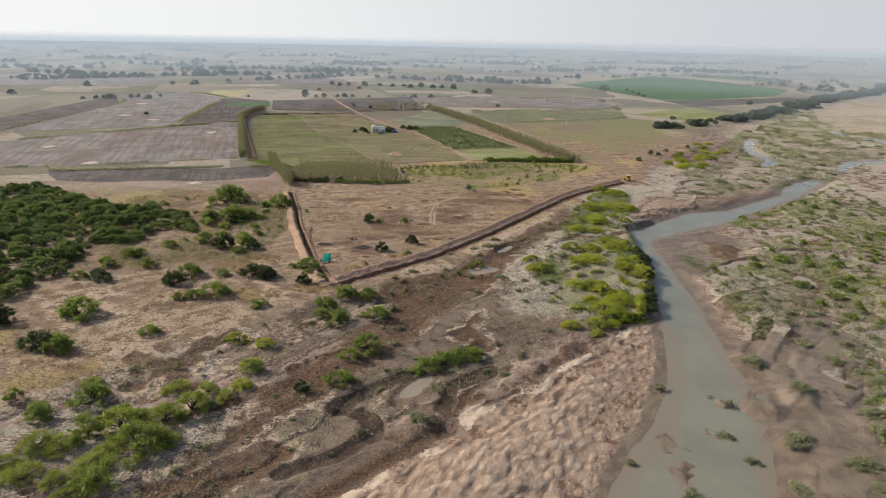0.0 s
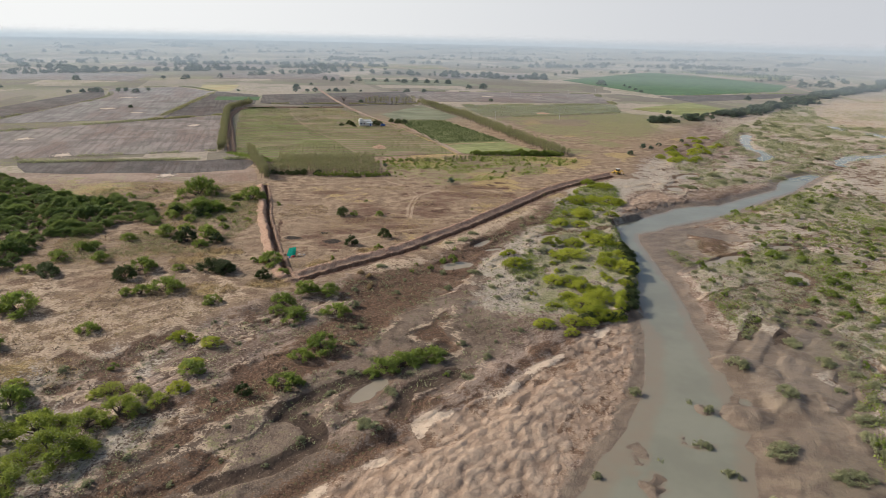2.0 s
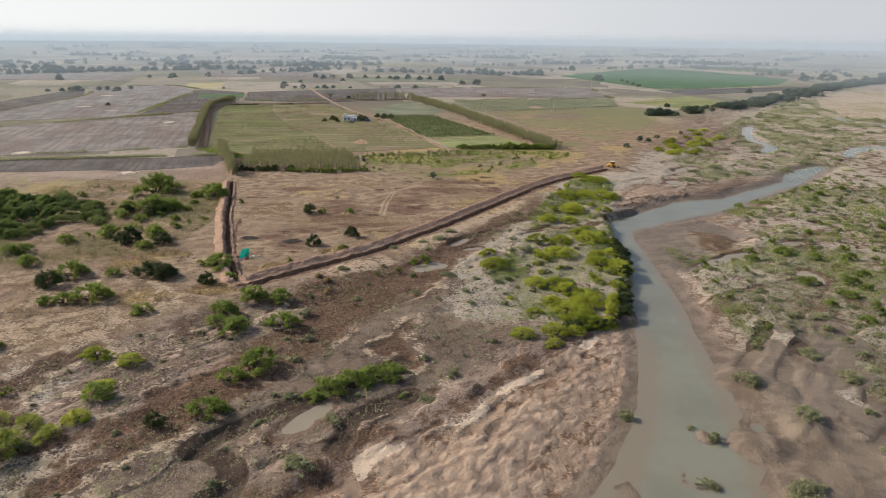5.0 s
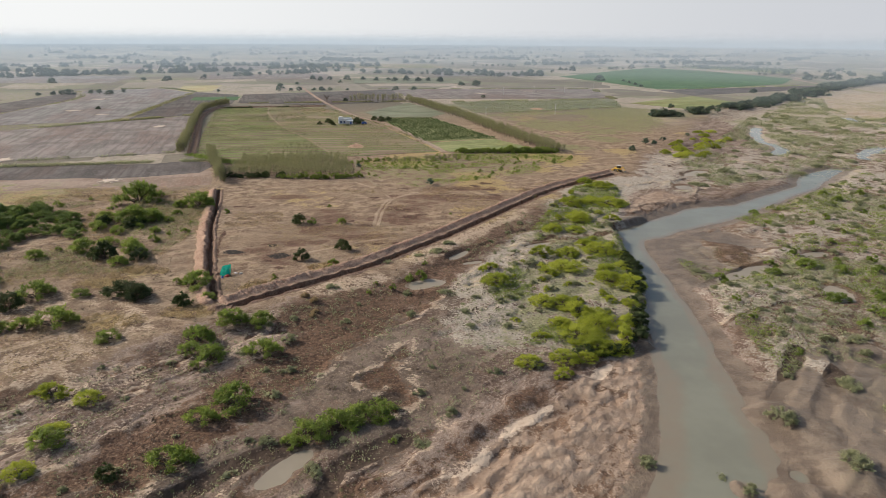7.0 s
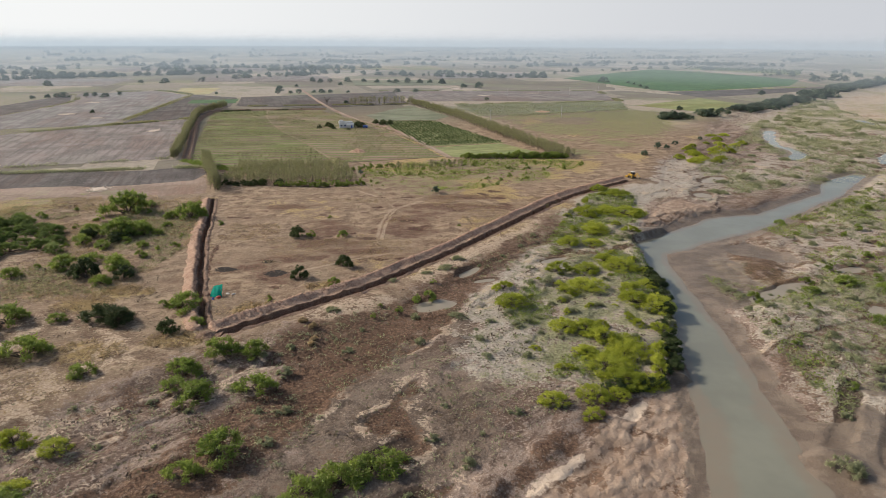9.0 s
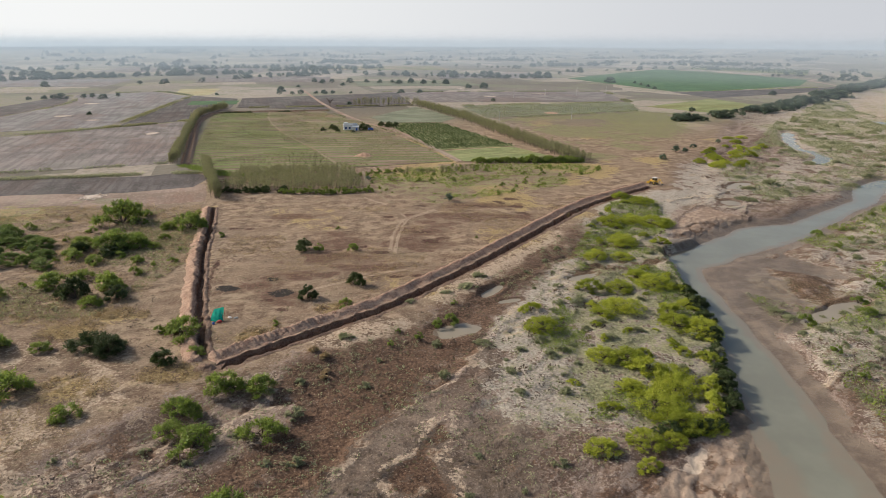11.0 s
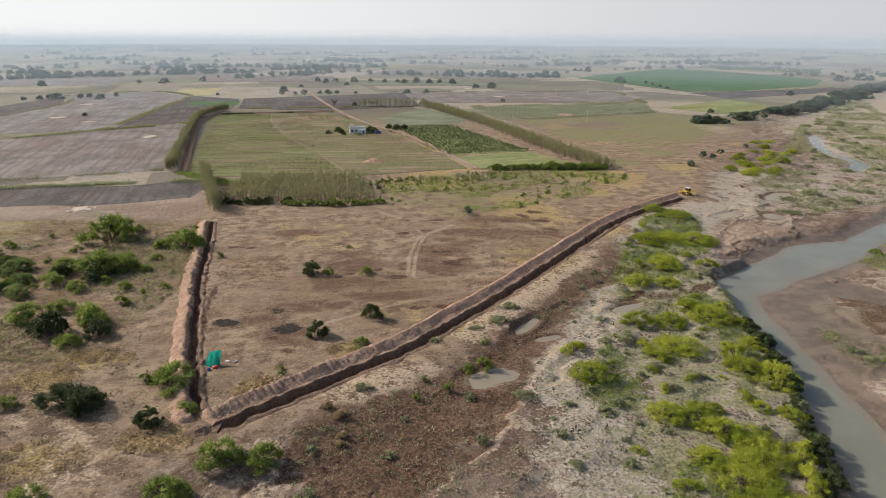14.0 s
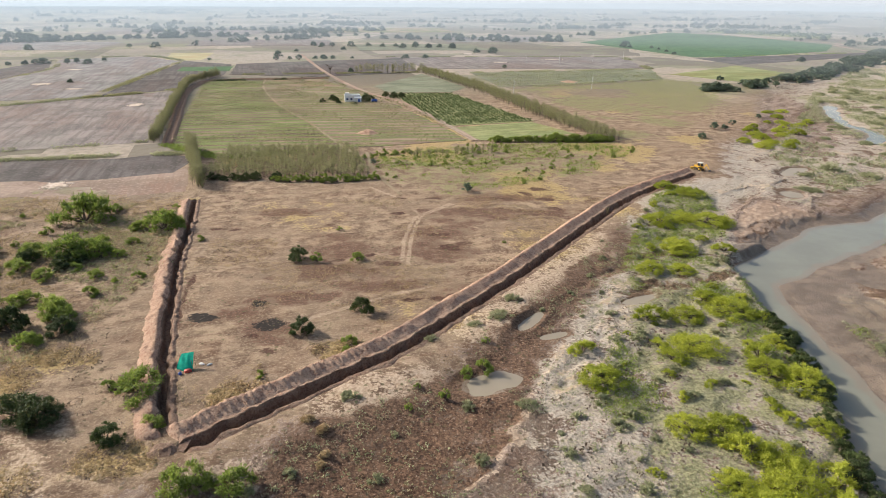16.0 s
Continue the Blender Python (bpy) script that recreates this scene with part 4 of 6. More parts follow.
field(GREEN_FIELD, LUSH, "large bright green irrigated crop field")
field([(288, 868), (550, 970), (525, 918), (306, 795)], PLOUGH, "dark ploughed field beside the green crop")
field([(527, 1490), (668, 1269), (750, 1425), (599, 1582)], GRASSY, "distant green orchard in rows")
field([(-64, 856), (206, 876), (200, 748), (-10, 732)], STUBBLE, "broad bare brown field")
field([(-182, 674), (-204, 765), (-46, 845), (-20, 704), (-100, 662)], PLOUGH, "dark ploughed field behind the orchard")
field([(205, 700), (300, 785), (318, 722), (252, 642)], GRASSY, "strip of green grass by the river trees")
for fx, fy, w, d, kind, words in [(-560, 980, 260, 180, FALLOW, "hazy fallow field"), (-250, 1080, 200, 150, STUBBLE, "hazy stubble field"), (-20, 1010, 170, 130, GREYCROP, "hazy grey crop field"),
                                  (100, 1200, 190, 160, FALLOW, "hazy fallow field"), (-480, 1350, 300, 160, STUBBLE, "hazy stubble field"), (-120, 1480, 280, 220, PASTURE, "hazy dry pasture"),
                                  (-760, 700, 240, 190, STUBBLE, "bare stubble field")]:
    field([(fx - w / 2, fy - d / 2), (fx + w / 2, fy - d / 3), (fx + w / 2 - 30, fy + d / 2), (fx - w / 2 - 20, fy + d / 3)], kind, words)


def chaff_material():
    n = Nodes("pale_chaff")
    fine = n.noise(1.2, 6, 0.7)
    n.finish(n.mix(n.span(fine, 0.4, 0.6), (0.42, 0.335, 0.26), (0.58, 0.485, 0.39)), 0.95)
    ragged = n.math("ADD", n.attr("cover"), n.math("MULTIPLY", n.math("SUBTRACT", n.noise(0.35, 6, 0.7), 0.5), 1.6))
    n.set(n.bsdf.inputs["Alpha"], n.math("MULTIPLY", n.span(ragged, 0.25, 0.75), 0.85))
    return n.mat


M_CHAFF = chaff_material()
for px, py, rx, ry in [(-132, 329, 8, 9), (-186, 506, 8, 14), (-268, 428, 9, 13), (-213, 376, 10, 11), (-300, 600, 14, 12), (-262, 575, 12, 8), (-330, 700, 15, 12), (60, 800, 16, 12), (120, 835, 20, 10), (30, 905, 14, 18)]:
    verts, cover, faces, around, rings = [(px, py, 0.42)], [1.0], [], 28, 5
    for r in range(1, rings + 1):
        verts += [(px + rx * r / rings * math.cos(a), py + ry * r / rings * math.sin(a), 0.42 - 0.2 * (r / rings) ** 2) for a in (2 * math.pi * k / around for k in range(around))]
        cover += [1 - r / rings] * around
    faces = [(0, 1 + k, 1 + (k + 1) % around) for k in range(around)]
    for r in range(rings - 1):
        faces += [(1 + r * around + k, 1 + (r + 1) * around + k, 1 + (r + 1) * around + (k + 1) % around, 1 + r * around + (k + 1) % around) for k in range(around)]
    me = mesh_of("chaff_patch", verts, faces, M_CHAFF)
    me.attributes.new("cover", "FLOAT", "POINT").data.foreach_set("value", cover)
    tagged(new("chaff_patch", me), "pale patch of spread chaff on a field", "chaff patch", "chaff patches", "structure")
for line, w in (([(-165, 880), (-104, 698), (-57, 582), (-20, 517), (8, 444), (19, 411)], 1.9), ([(420, 1560), (600, 1190), (577, 1089), (552, 929)], 4.5), ([(-29, 385), (-22, 352), (-10, 322)], 0.6), ([(-142, 640), (-129, 588), (-99, 512), (-69, 455), (-47, 408), (-29, 372)], 0.8)):
    tagged(outline_sheet("dirt_road", widened(line, w), 0.26 + 0.006 * w, ROAD if w > 1 else FOOTPATH), "pale dirt road between the plots", "road", kind="structure")


# ---- plants ----
def leaf_cloud(rng, lobes, count, size, flat=0.75, core=0.35):
    """Many small leaves set in lobes of (x, y, z, radius)."""
    weights = np.array([l[3] ** 2 for l in lobes])
    pick = rng.choice(len(lobes), count, p=weights / weights.sum())
    L = np.array(lobes)[pick]
    d = rng.normal(size=(count, 3))
    d /= np.linalg.norm(d, axis=1)[:, None]
    r = (core + (1 - core) * rng.random(count) ** 0.45) * L[:, 3] * (1 + 0.30 * rng.normal(size=count))
    c = L[:, :3] + d * r[:, None] * np.array([1, 1, flat])
    nrm = d + 0.75 * rng.normal(size=(count, 3)) + np.array([0, 0, 0.45])
    nrm /= np.linalg.norm(nrm, axis=1)[:, None]
    a = d + 0.7 * rng.normal(size=(count, 3))
    a /= np.linalg.norm(a, axis=1)[:, None]
    b = np.cross(nrm, a)
    b /= np.linalg.norm(b, axis=1)[:, None]
    s = size * (0.5 + 1.0 * rng.random(count))[:, None]
    v = np.stack([c - a * s - b * s * 0.36, c - a * s + b * s * 0.36, c + a * s * 1.5], 1)
    v[:, :, 2] = np.maximum(v[:, :, 2], 0.03)
    return v.reshape(-1, 3), np.arange(count * 3).reshape(-1, 3)


def make_plant(name, seed, width, tall, leaves, size, count, limbs, material, lift=0.3, flat=0.7, slender=False):
    """A woody plant at the origin: an Empty with a branching trunk and a leafy crown."""
    rng = np.random.default_rng(seed)
    root = new(name)
    root.empty_display_size = 0.3
    lobes, stems = [], []
    stretch = 1.0 + 0.35 * rng.random()
    for k in range(leaves):
        a, far = 2 * math.pi * rng.random(), math.sqrt((k + rng.random()) / leaves)
        r = width * (0.06 + 0.10 * rng.random()) * (14 / leaves) ** 0.22
        reach = max(0.0, 0.52 * width - r) * far
        dome = 1 - 0.62 * far ** 2
        top = tall * dome * (lift + (1 - lift) * (0.55 + 0.45 * rng.random())) - 0.8 * r
        if slender:
            reach, r, top = width * 0.34 * rng.random(), width * (0.15 + 0.17 * rng.random()), tall * (0.35 + 0.6 * rng.random())
        lobes.append((reach * math.cos(a) * stretch, reach * math.sin(a) / stretch, max(top, 0.5 * r), r))
    bm = bmesh.new()
    order = sorted(lobes, key=lambda l: -l[3])[:limbs] if not slender else [lobes[-1]]
    for x, y, z, r in order:
        bend = Vector((x * 0.35 + 0.05 * width * rng.normal(), y * 0.35 + 0.05 * width * rng.normal(), z * 0.5))
        thick = 0.012 * width + 0.02 * tall * (0.6 if slender else 1)
        piece = tube([(0.03 * x, 0.03 * y, -0.15), bend, (x, y, z)], [thick, thick * 0.6, thick * 0.2], 5)
        me = bpy.data.meshes.new("limb")
        piece.to_mesh(me)
        piece.free()
        bm.from_mesh(me)
        bpy.data.meshes.remove(me)
    part("trunk", bm, M_BARK, root)
    v, f = leaf_cloud(rng, lobes, count, size, flat)
    part("crown", mesh_of("crown", v, f, material, True), None, root)
    return root


def make_sapling(seed, width, tall, count):
    """A slender planted tree: a pale bare stem with steep twigs, and a thin crown above."""
    rng = np.random.default_rng(seed)
    root = new("young_tree")
    lean = (0.12 * rng.normal(), 0.12 * rng.normal())
    bm = tube([(0, 0, -0.2), (lean[0], lean[1], 0.5 * tall), (1.5 * lean[0], 1.5 * lean[1], 0.93 * tall)], [0.09, 0.065, 0.015], 5)
    lobes = []
    for k in range(11):
        a, up = 2.4 * k + 0.4 * rng.normal(), 0.28 + 0.6 * k / 11
        reach = width * (0.5 - 0.3 * abs(up - 0.55)) * (0.6 + 0.4 * rng.random())
        tip = Vector((reach * math.cos(a), reach * math.sin(a), tall * up + 0.9 * reach))
        twig = tube([(lean[0] * up, lean[1] * up, tall * up), tip], [0.03, 0.008], 4)
        me = bpy.data.meshes.new("twig")
        twig.to_mesh(me)
        twig.free()
        bm.from_mesh(me)
        bpy.data.meshes.remove(me)
        lobes.append((0.8 * tip.x, 0.8 * tip.y, tip.z, 0.17 * width + 0.25))
    part("trunk", bm, M_STEM, root)
    v, f = leaf_cloud(rng, lobes, count, 0.15, 1.1)
    part("crown", mesh_of("crown", v, f, M_REED, True), None, root)
    return root


PLANTS = {
    "dark": [make_plant("shrub", 11, 3.6, 2.5, 36, 0.15, 2600, 6, M_DARK, 0.15), make_plant("acacia_tree", 12, 8.5, 5.4, 60, 0.22, 5200, 9, M_DARK, 0.2), make_plant("acacia_tree", 13, 9.0, 4.6, 62, 0.22, 5200, 9, M_DARK, 0.2)],
    "canopy": [make_plant("thicket_tree", 15, 8.0, 4.4, 64, 0.22, 4600, 8, M_CANOPY, 0.12, 0.7), make_plant("thicket_tree", 16, 9.5, 5.0, 70, 0.22, 5000, 8, M_CANOPY, 0.12, 0.7)],
    "green": [make_plant("shrub", 21, 2.4, 1.7, 16, 0.15, 1000, 5, M_GREEN, 0.2), make_plant("shrub", 22, 5.0, 3.0, 26, 0.175, 1900, 7, M_GREEN, 0.3), make_plant("shrub", 23, 5.5, 2.6, 28, 0.175, 1900, 8, M_GREEN, 0.3)],
    "lime": [make_plant("mesquite_shrub", 31, 4.5, 2.2, 30, 0.115, 3000, 10, M_LIME, 0.25, 0.6), make_plant("mesquite_shrub", 32, 8.0, 3.2, 60, 0.125, 6000, 16, M_LIME, 0.25, 0.55), make_plant("mesquite_shrub", 33, 9.0, 3.0, 66, 0.125, 6500, 16, M_LIME, 0.25, 0.55)],
    "mesquite": [make_plant("mesquite_shrub", 36, 6.0, 3.4, 36, 0.12, 4000, 12, M_MESQUITE, 0.25, 0.6), make_plant("mesquite_shrub", 37, 9.0, 4.2, 58, 0.125, 6000, 16, M_MESQUITE, 0.3, 0.6)],
    "grey": [make_plant("scrub_bush", 41, 2.2, 1.1, 14, 0.13, 650, 6, M_GREY, 0.15), make_plant("scrub_bush", 42, 4.5, 1.6, 28, 0.16, 1500, 8, M_GREY, 0.15), make_plant("scrub_bush", 43, 5.5, 1.5, 34, 0.16, 1700, 8, M_GREY, 0.1)],
    "tan": [make_plant("dry_bush", 51, 2.2, 1.2, 8, 0.13, 750, 6, M_TAN, 0.2)],
    "far": [make_plant("field_tree", 61, 9.0, 7.0, 22, 0.75, 460, 4, M_FAR, 0.1), make_plant("field_tree", 62, 11.0, 7.0, 26, 0.8, 520, 4, M_FAR, 0.1), make_plant("field_tree", 63, 8.0, 8.5, 22, 0.7, 460, 4, M_FAR, 0.1)],
    "sapling": [make_sapling(76, 2.4, 6.0, 300), make_sapling(77, 2.0, 5.4, 260), make_sapling(78, 2.6, 6.4, 320)],
    "reed": [make_plant("young_tree", 71, 2.2, 4.6, 10, 0.17, 420, 1, M_REED, 0.2, 1.0, True), make_plant("young_tree", 72, 2.6, 4.0, 10, 0.17, 440, 1, M_REED, 0.2, 1.0, True)],
}
LABELS = {
    "canopy": ("broad green thorn tree in a dense thicket", "thicket tree"),
    "dark": ("dense dark green thorny acacia on dry soil", "acacia"), "green": ("green feathery thorn shrub on bare ground", "shrub"),
    "lime": ("bright lime green spreading mesquite shrub on the riverbank", "mesquite"), "grey": ("low grey green scrub bush on the floodplain", "scrub bush"),
    "mesquite": ("spreading olive green mesquite shrub on the floodplain edge", "mesquite"),
    "tan": ("dry straw coloured bush on cracked silt", "dry bush"), "far": ("distant rounded dark green field tree", "field tree"),
    "reed": ("slender young tree with pale green foliage", "young tree"), "sapling": ("slender planted tree with a bare pale stem", "young tree"),
}
WIDTHS = {"sapling": (2.4, 2.0, 2.6), "mesquite": (6.0, 9.0), "canopy": (8.0, 9.5), "dark": (3.6, 8.5, 9.0), "green": (2.4, 5.0, 5.5), "lime": (4.5, 8.0, 9.0), "grey": (2.2, 4.5, 5.5), "tan": (2.2,), "far": (9, 11, 8), "reed": (2.2, 2.6)}
GROUPS = {"sapling": "planted young trees", "mesquite": "floodplain mesquites", "canopy": "thicket trees", "dark": "dark acacias", "green": "green shrubs", "lime": "riverbank shrubs", "grey": "floodplain scrub", "tan": "dry bushes", "far": "field trees", "reed": "planted young trees"}
for kind, roots in PLANTS.items():
    for root in roots:
        tagged(root, *LABELS[kind], GROUPS[kind])
spare = {id(r): True for roots in PLANTS.values() for r in roots}
place_rng = np.random.default_rng(5)


WAITING = []


def plant(kind, x, y, width, squash=1.0, sink=0.05, joined=None):
    """Note a plant of that kind and width, to be set on the land later, as a thing of its own or joined to a growth of that name."""
    sizes = WIDTHS[kind]
    near = sorted(range(len(sizes)), key=lambda k: abs(math.log(width / sizes[k])))[:2]
    k = near[0] if len(near) < 2 or sizes[near[0]] < 4 else near[int(place_rng.random() < 0.45 and abs(math.log(width / sizes[near[1]])) < 0.5)]
    s, wide = width / sizes[k], 0.9 + 0.2 * place_rng.random()
    m = pose(0, 0, 0, 0, 0, 360 * place_rng.random()) @ Matrix.Diagonal((s * wide, s / wide, s * squash * (0.85 + 0.3 * place_rng.random()), 1))
    WAITING.append((PLANTS[kind][k], x, y, sink, m, joined))


def set_plants():
    """Set all the plants that wait."""
    zs = height(np.array([w[1] for w in WAITING], float), np.array([w[2] for w in WAITING], float), False)
    growths = {}
    for (root, x, y, sink, m, joined), z in zip(WAITING, zs):
        m = Matrix.Translation((x, y, float(z) - sink)) @ m
        if joined:
            growths.setdefault(joined, []).append((root, m))
        elif spare.pop(id(root), False):
            root.matrix_basis = m
        else:
            copy_thing(root, m)
    for (name, label, category), members in growths.items():
        verts, loops, sizes, slots, mats, at = [], [], [], [], [], 0
        shapes = {}
        for root, m in members:
            for ob in root.children:
                if ob.name not in shapes:
                    co, corner, total = np.empty(len(ob.data.vertices) * 3), np.empty(len(ob.data.loops), np.int32), np.empty(len(ob.data.polygons), np.int32)
                    ob.data.vertices.foreach_get("co", co)
                    ob.data.loops.foreach_get("vertex_index", corner)
                    ob.data.polygons.foreach_get("loop_total", total)
                    mat = ob.data.materials[0]
                    if mat not in mats:
                        mats.append(mat)
                    shapes[ob.name] = (co.reshape(-1, 3), corner, total, np.full(len(total), mats.index(mat), np.int32))
                co, corner, total, slot = shapes[ob.name]
                M = np.array(m)
                verts.append(co @ M[:3, :3].T + M[:3, 3])
                loops.append(corner + at)
                sizes.append(total)
                slots.append(slot)
                at += len(co)
        verts, loops, sizes, slots = (np.concatenate(a) for a in (verts, loops, sizes, slots))
        me = bpy.data.meshes.new(name)
        me.vertices.add(len(verts))
        me.vertices.foreach_set("co", verts.ravel())
        me.loops.add(len(loops))
        me.loops.foreach_set("vertex_index", loops)
        me.polygons.add(len(sizes))
        me.polygons.foreach_set("loop_start", np.concatenate([[0], np.cumsum(sizes)[:-1]]))
        for mat in mats:
            me.materials.append(mat)
        me.polygons.foreach_set("material_index", slots)
        me.update(calc_edges=True)
        tagged(new(name, me), label, category, kind="stuff")


# single plants, each as x, y, width
for kind, rows in (
        ("dark", [(-62, 198, 9.6), (-45, 192, 5.2), (-81, 225, 5.4), (-32, 264, 4.1), (-12, 235, 3.6), (-23, 226, 3.7),
                  (-71, 225, 4.4), (-58, 196, 6.5), (-111, 192, 8.5), (-102, 145, 9.5), (-120, 158, 5.2), (-86, 189, 9.5), (-84, 226, 7), (-89, 260, 9), (-100, 261, 7), (-32, 129, 2.7)]),
        ("green", [(-101, 264, 8.6), (-91, 264, 9), (-83, 286, 5.7), (-76, 286, 8), (-102, 292, 11), (-46, 205, 6.4), (-40, 196, 3.6), (-52, 206, 2.8), (-75, 220, 3.9), (-77, 233, 5.6), (-87, 238, 4.4), (-99, 255, 6.6), (-86, 266, 6.6), (-85, 256, 3.2), (-68, 252, 2.7), (-72, 249, 1.8), (-83, 264, 3.3),
                   (-62, 277, 2.3), (-27, 263, 3.2), (-17, 264, 3.8), (-13, 222, 2.9), (-13, 219, 2), (-25, 286, 1.5), (22, 277, 1.2), (-27, 210, 1.7), (-29, 201, 1.4)]),
        ("green", [(-102, 164, 8), (-97, 144, 6), (-78, 153, 4), (-84, 196, 6.4), (-70, 180, 6.4), (-80, 177, 3.7), (-76, 178, 4.7), (-73, 197, 4.3), (-101, 204, 5.5), (-109, 215, 5.8), (-118, 192, 3.8), (-102, 225, 5),
                   (-92, 233, 8), (-74, 230, 6.2), (-54, 173, 3.8), (-93, 121, 3.3), (-77, 122, 6), (-85, 116, 6), (-64, 138, 2.1), (-115, 204, 6.5), (-112, 213, 4.4), (-46, 137, 6)]),
        ("green", [(-30, 183, 4.9), (-23, 183, 5.6), (0, 202, 1.5), (6, 206, 2), (1, 208, 1.2), (10, 213, 3.1), (13, 215, 3.2), (14, 224, 1.6), (-30, 167, 7.5), (-35, 175, 5), (-28, 183, 4), (-19, 169, 5), (-19, 150, 6),
                   (-23, 144, 3.8), (-24, 133, 5), (-35, 170, 5), (-3, 141, 6), (1, 144, 6.4), (4, 146, 6.4), (8, 148, 5), (-6, 139, 4), (11, 140, 1.4)]),
        ("grey", [(-10, 204, 3.9), (-4, 186, 2.6), (-2, 196, 1.4), (10, 204, 2.7), (3, 224, 3.4), (17, 234, 5), (12, 230, 3.5), (21, 242, 5), (20, 204, 4.4), (25, 192, 2.4), (26, 184, 3.4), (34, 199, 2.9), (28, 201, 2.3),
                  (45, 227, 3.1), (42, 237, 2.5), (35, 185, 2.5), (-22, 183, 4), (-15, 176, 3), (-10, 139, 4.2), (-4, 118, 6.5), (-1, 132, 4), (16, 140, 4.2), (-12, 163, 2.5), (-23, 170, 4)]),
        ("grey", [(82, 149, 7.2), (87, 135, 6.5), (76, 115, 7.6), (101, 160, 6.5), (65, 134, 2.6), (68, 130, 2.6), (62, 118, 4.5), (48, 99, 5.5), (52, 113, 3.2), (64, 109, 3), (39, 108, 2), (54, 137, 3),
                  (104, 150, 6.3), (100, 137, 3.3), (98, 125, 7.4), (95, 118, 6), (85, 107, 7.6), (69, 100, 5.5), (84, 100, 5.4), (115, 180, 6)]),
        ("tan", [(-16, 197, 2.8), (-13, 195, 2.3), (-12, 190, 2), (-12, 188, 1.7)]),
        ("lime", [(90.3, 325.6, 11), (84, 334, 8), (71.2, 298.6, 11), (80, 302, 9), (87, 299, 12), (69.7, 276.1, 9), (57.7, 261.6, 8.5), (65.9, 262.5, 7.6), (82.3, 276.4, 6), (69.1, 240.6, 12), (58.7, 237.7, 9), (66, 246, 8),
                  (50.2, 236.2, 5.2), (55.9, 223.3, 10), (49.8, 220, 4.5), (66.1, 215.4, 9.5), (71.5, 212.7, 11), (67, 221, 6), (32.7, 221.8, 4.5), (45, 198.5, 7.5), (50.2, 198.6, 9)]),
        ("lime", [(53, 193.6, 5.5), (63.6, 202, 3.2), (67.9, 199.6, 6), (57.7, 191.9, 8), (56.5, 186.5, 10), (47.6, 186.4, 7), (51, 181, 9.5), (53, 176.2, 10.5), (45.7, 170, 7.5), (37.6, 166.8, 6.5), (44.3, 163.5, 3.4), (58.7, 177, 7),
                  (61.5, 181, 5), (50.7, 171, 5.6), (64, 188, 5), (34.1, 210.8, 9.5), (73, 227, 6), (76, 238, 5), (-54, 152, 4.7), (-46, 150, 6), (-47, 140.2, 6.6), (-45.9, 129.6, 5.5)]),
        ("mesquite", [(-60.3, 127.8, 7), (-52.8, 126.9, 8), (-54, 120, 9), (-48.2, 124.7, 6.6), (-63.5, 116.4, 7.4), (-58.3, 115.6, 6.6), (-59.6, 107.8, 8.9), (-54.4, 109, 7.4), (-79.5, 105.3, 11), (-74.1, 106, 10), (-66, 100.6, 10.5),
                      (-64.2, 106, 9.5), (-62.2, 97.5, 8.2), (-76.5, 97.1, 10), (-65.8, 92.8, 8), (-83, 100, 9), (-65.6, 113.3, 7.5), (-86.7, 118.8, 7), (-80, 128.3, 6), (-70, 96, 7), (-72, 111, 6)]),
        ("far", [(-413, 736, 6), (-403, 745, 10.5), (-394, 747, 7.5), (-390, 754, 10.5), (-366, 753, 7.4), (-361, 761, 7.4), (-348, 757, 10.3), (-343, 779, 6), (-285, 612, 7), (-375, 974, 12.9), (-405, 965, 9.2),
                 (-336, 1008, 8.4), (-244, 802, 6.7), (-308, 1124, 18), (-185, 855, 10.8), (-176, 810, 7), (-162, 812, 7.3), (-153, 814, 8), (-138, 826, 9), (-129, 828, 9.5), (-119, 830, 8.9), (-99, 834, 7.5), (-82, 704, 9),
                 (-127, 954, 11.9), (-208, 1274, 15.9), (-173, 1388, 14.8), (-41, 840, 9.5), (-19, 845, 9.5)]),
        ("far", [(253, 1041, 17), (286, 1028, 9), (286, 996, 8.6), (284, 957, 9.7), (281, 920, 10), (391, 835, 14.6), (233, 658, 9.9), (221, 606, 6), (159, 1467, 15.6), (41, 918, 14.6), (61, 923, 16), (60, 743, 5),
                 (-504, 915, 12.9), (-525, 783, 11.6), (-114, 1327, 11.7), (-179, 920, 8.3), (13, 327, 5), (-31, 361, 3.3), (130, 422, 7.1), (145, 445, 5.8), (151, 446, 5.9), (160, 458, 4.3), (183, 478, 3.6), (-24, 365, 3.3)])):
    for x, y, w in rows:
        plant(kind, x, y, w)


edge_rng = np.random.default_rng(19)
for q in curve_points([(50, 172), (59, 176), (65, 180), (68.5, 188), (71, 199), (74, 211), (76.5, 224), (78, 238)], 2.1):
    plant("dark", q[0] - 0.8 + 0.7 * edge_rng.normal(), q[1] + 0.7 * edge_rng.normal(), 1.6 + 2.0 * edge_rng.random(), 0.8)
FLOOD_LEFT = [(-95, 92), (-84, 128), (-55, 156), (-30, 182), (0, 210), (22, 240), (60, 295), (90, 330), (92, 300), (80, 262), (74, 214), (66, 186), (40, 165), (0, 128), (-30, 98), (-40, 84)]


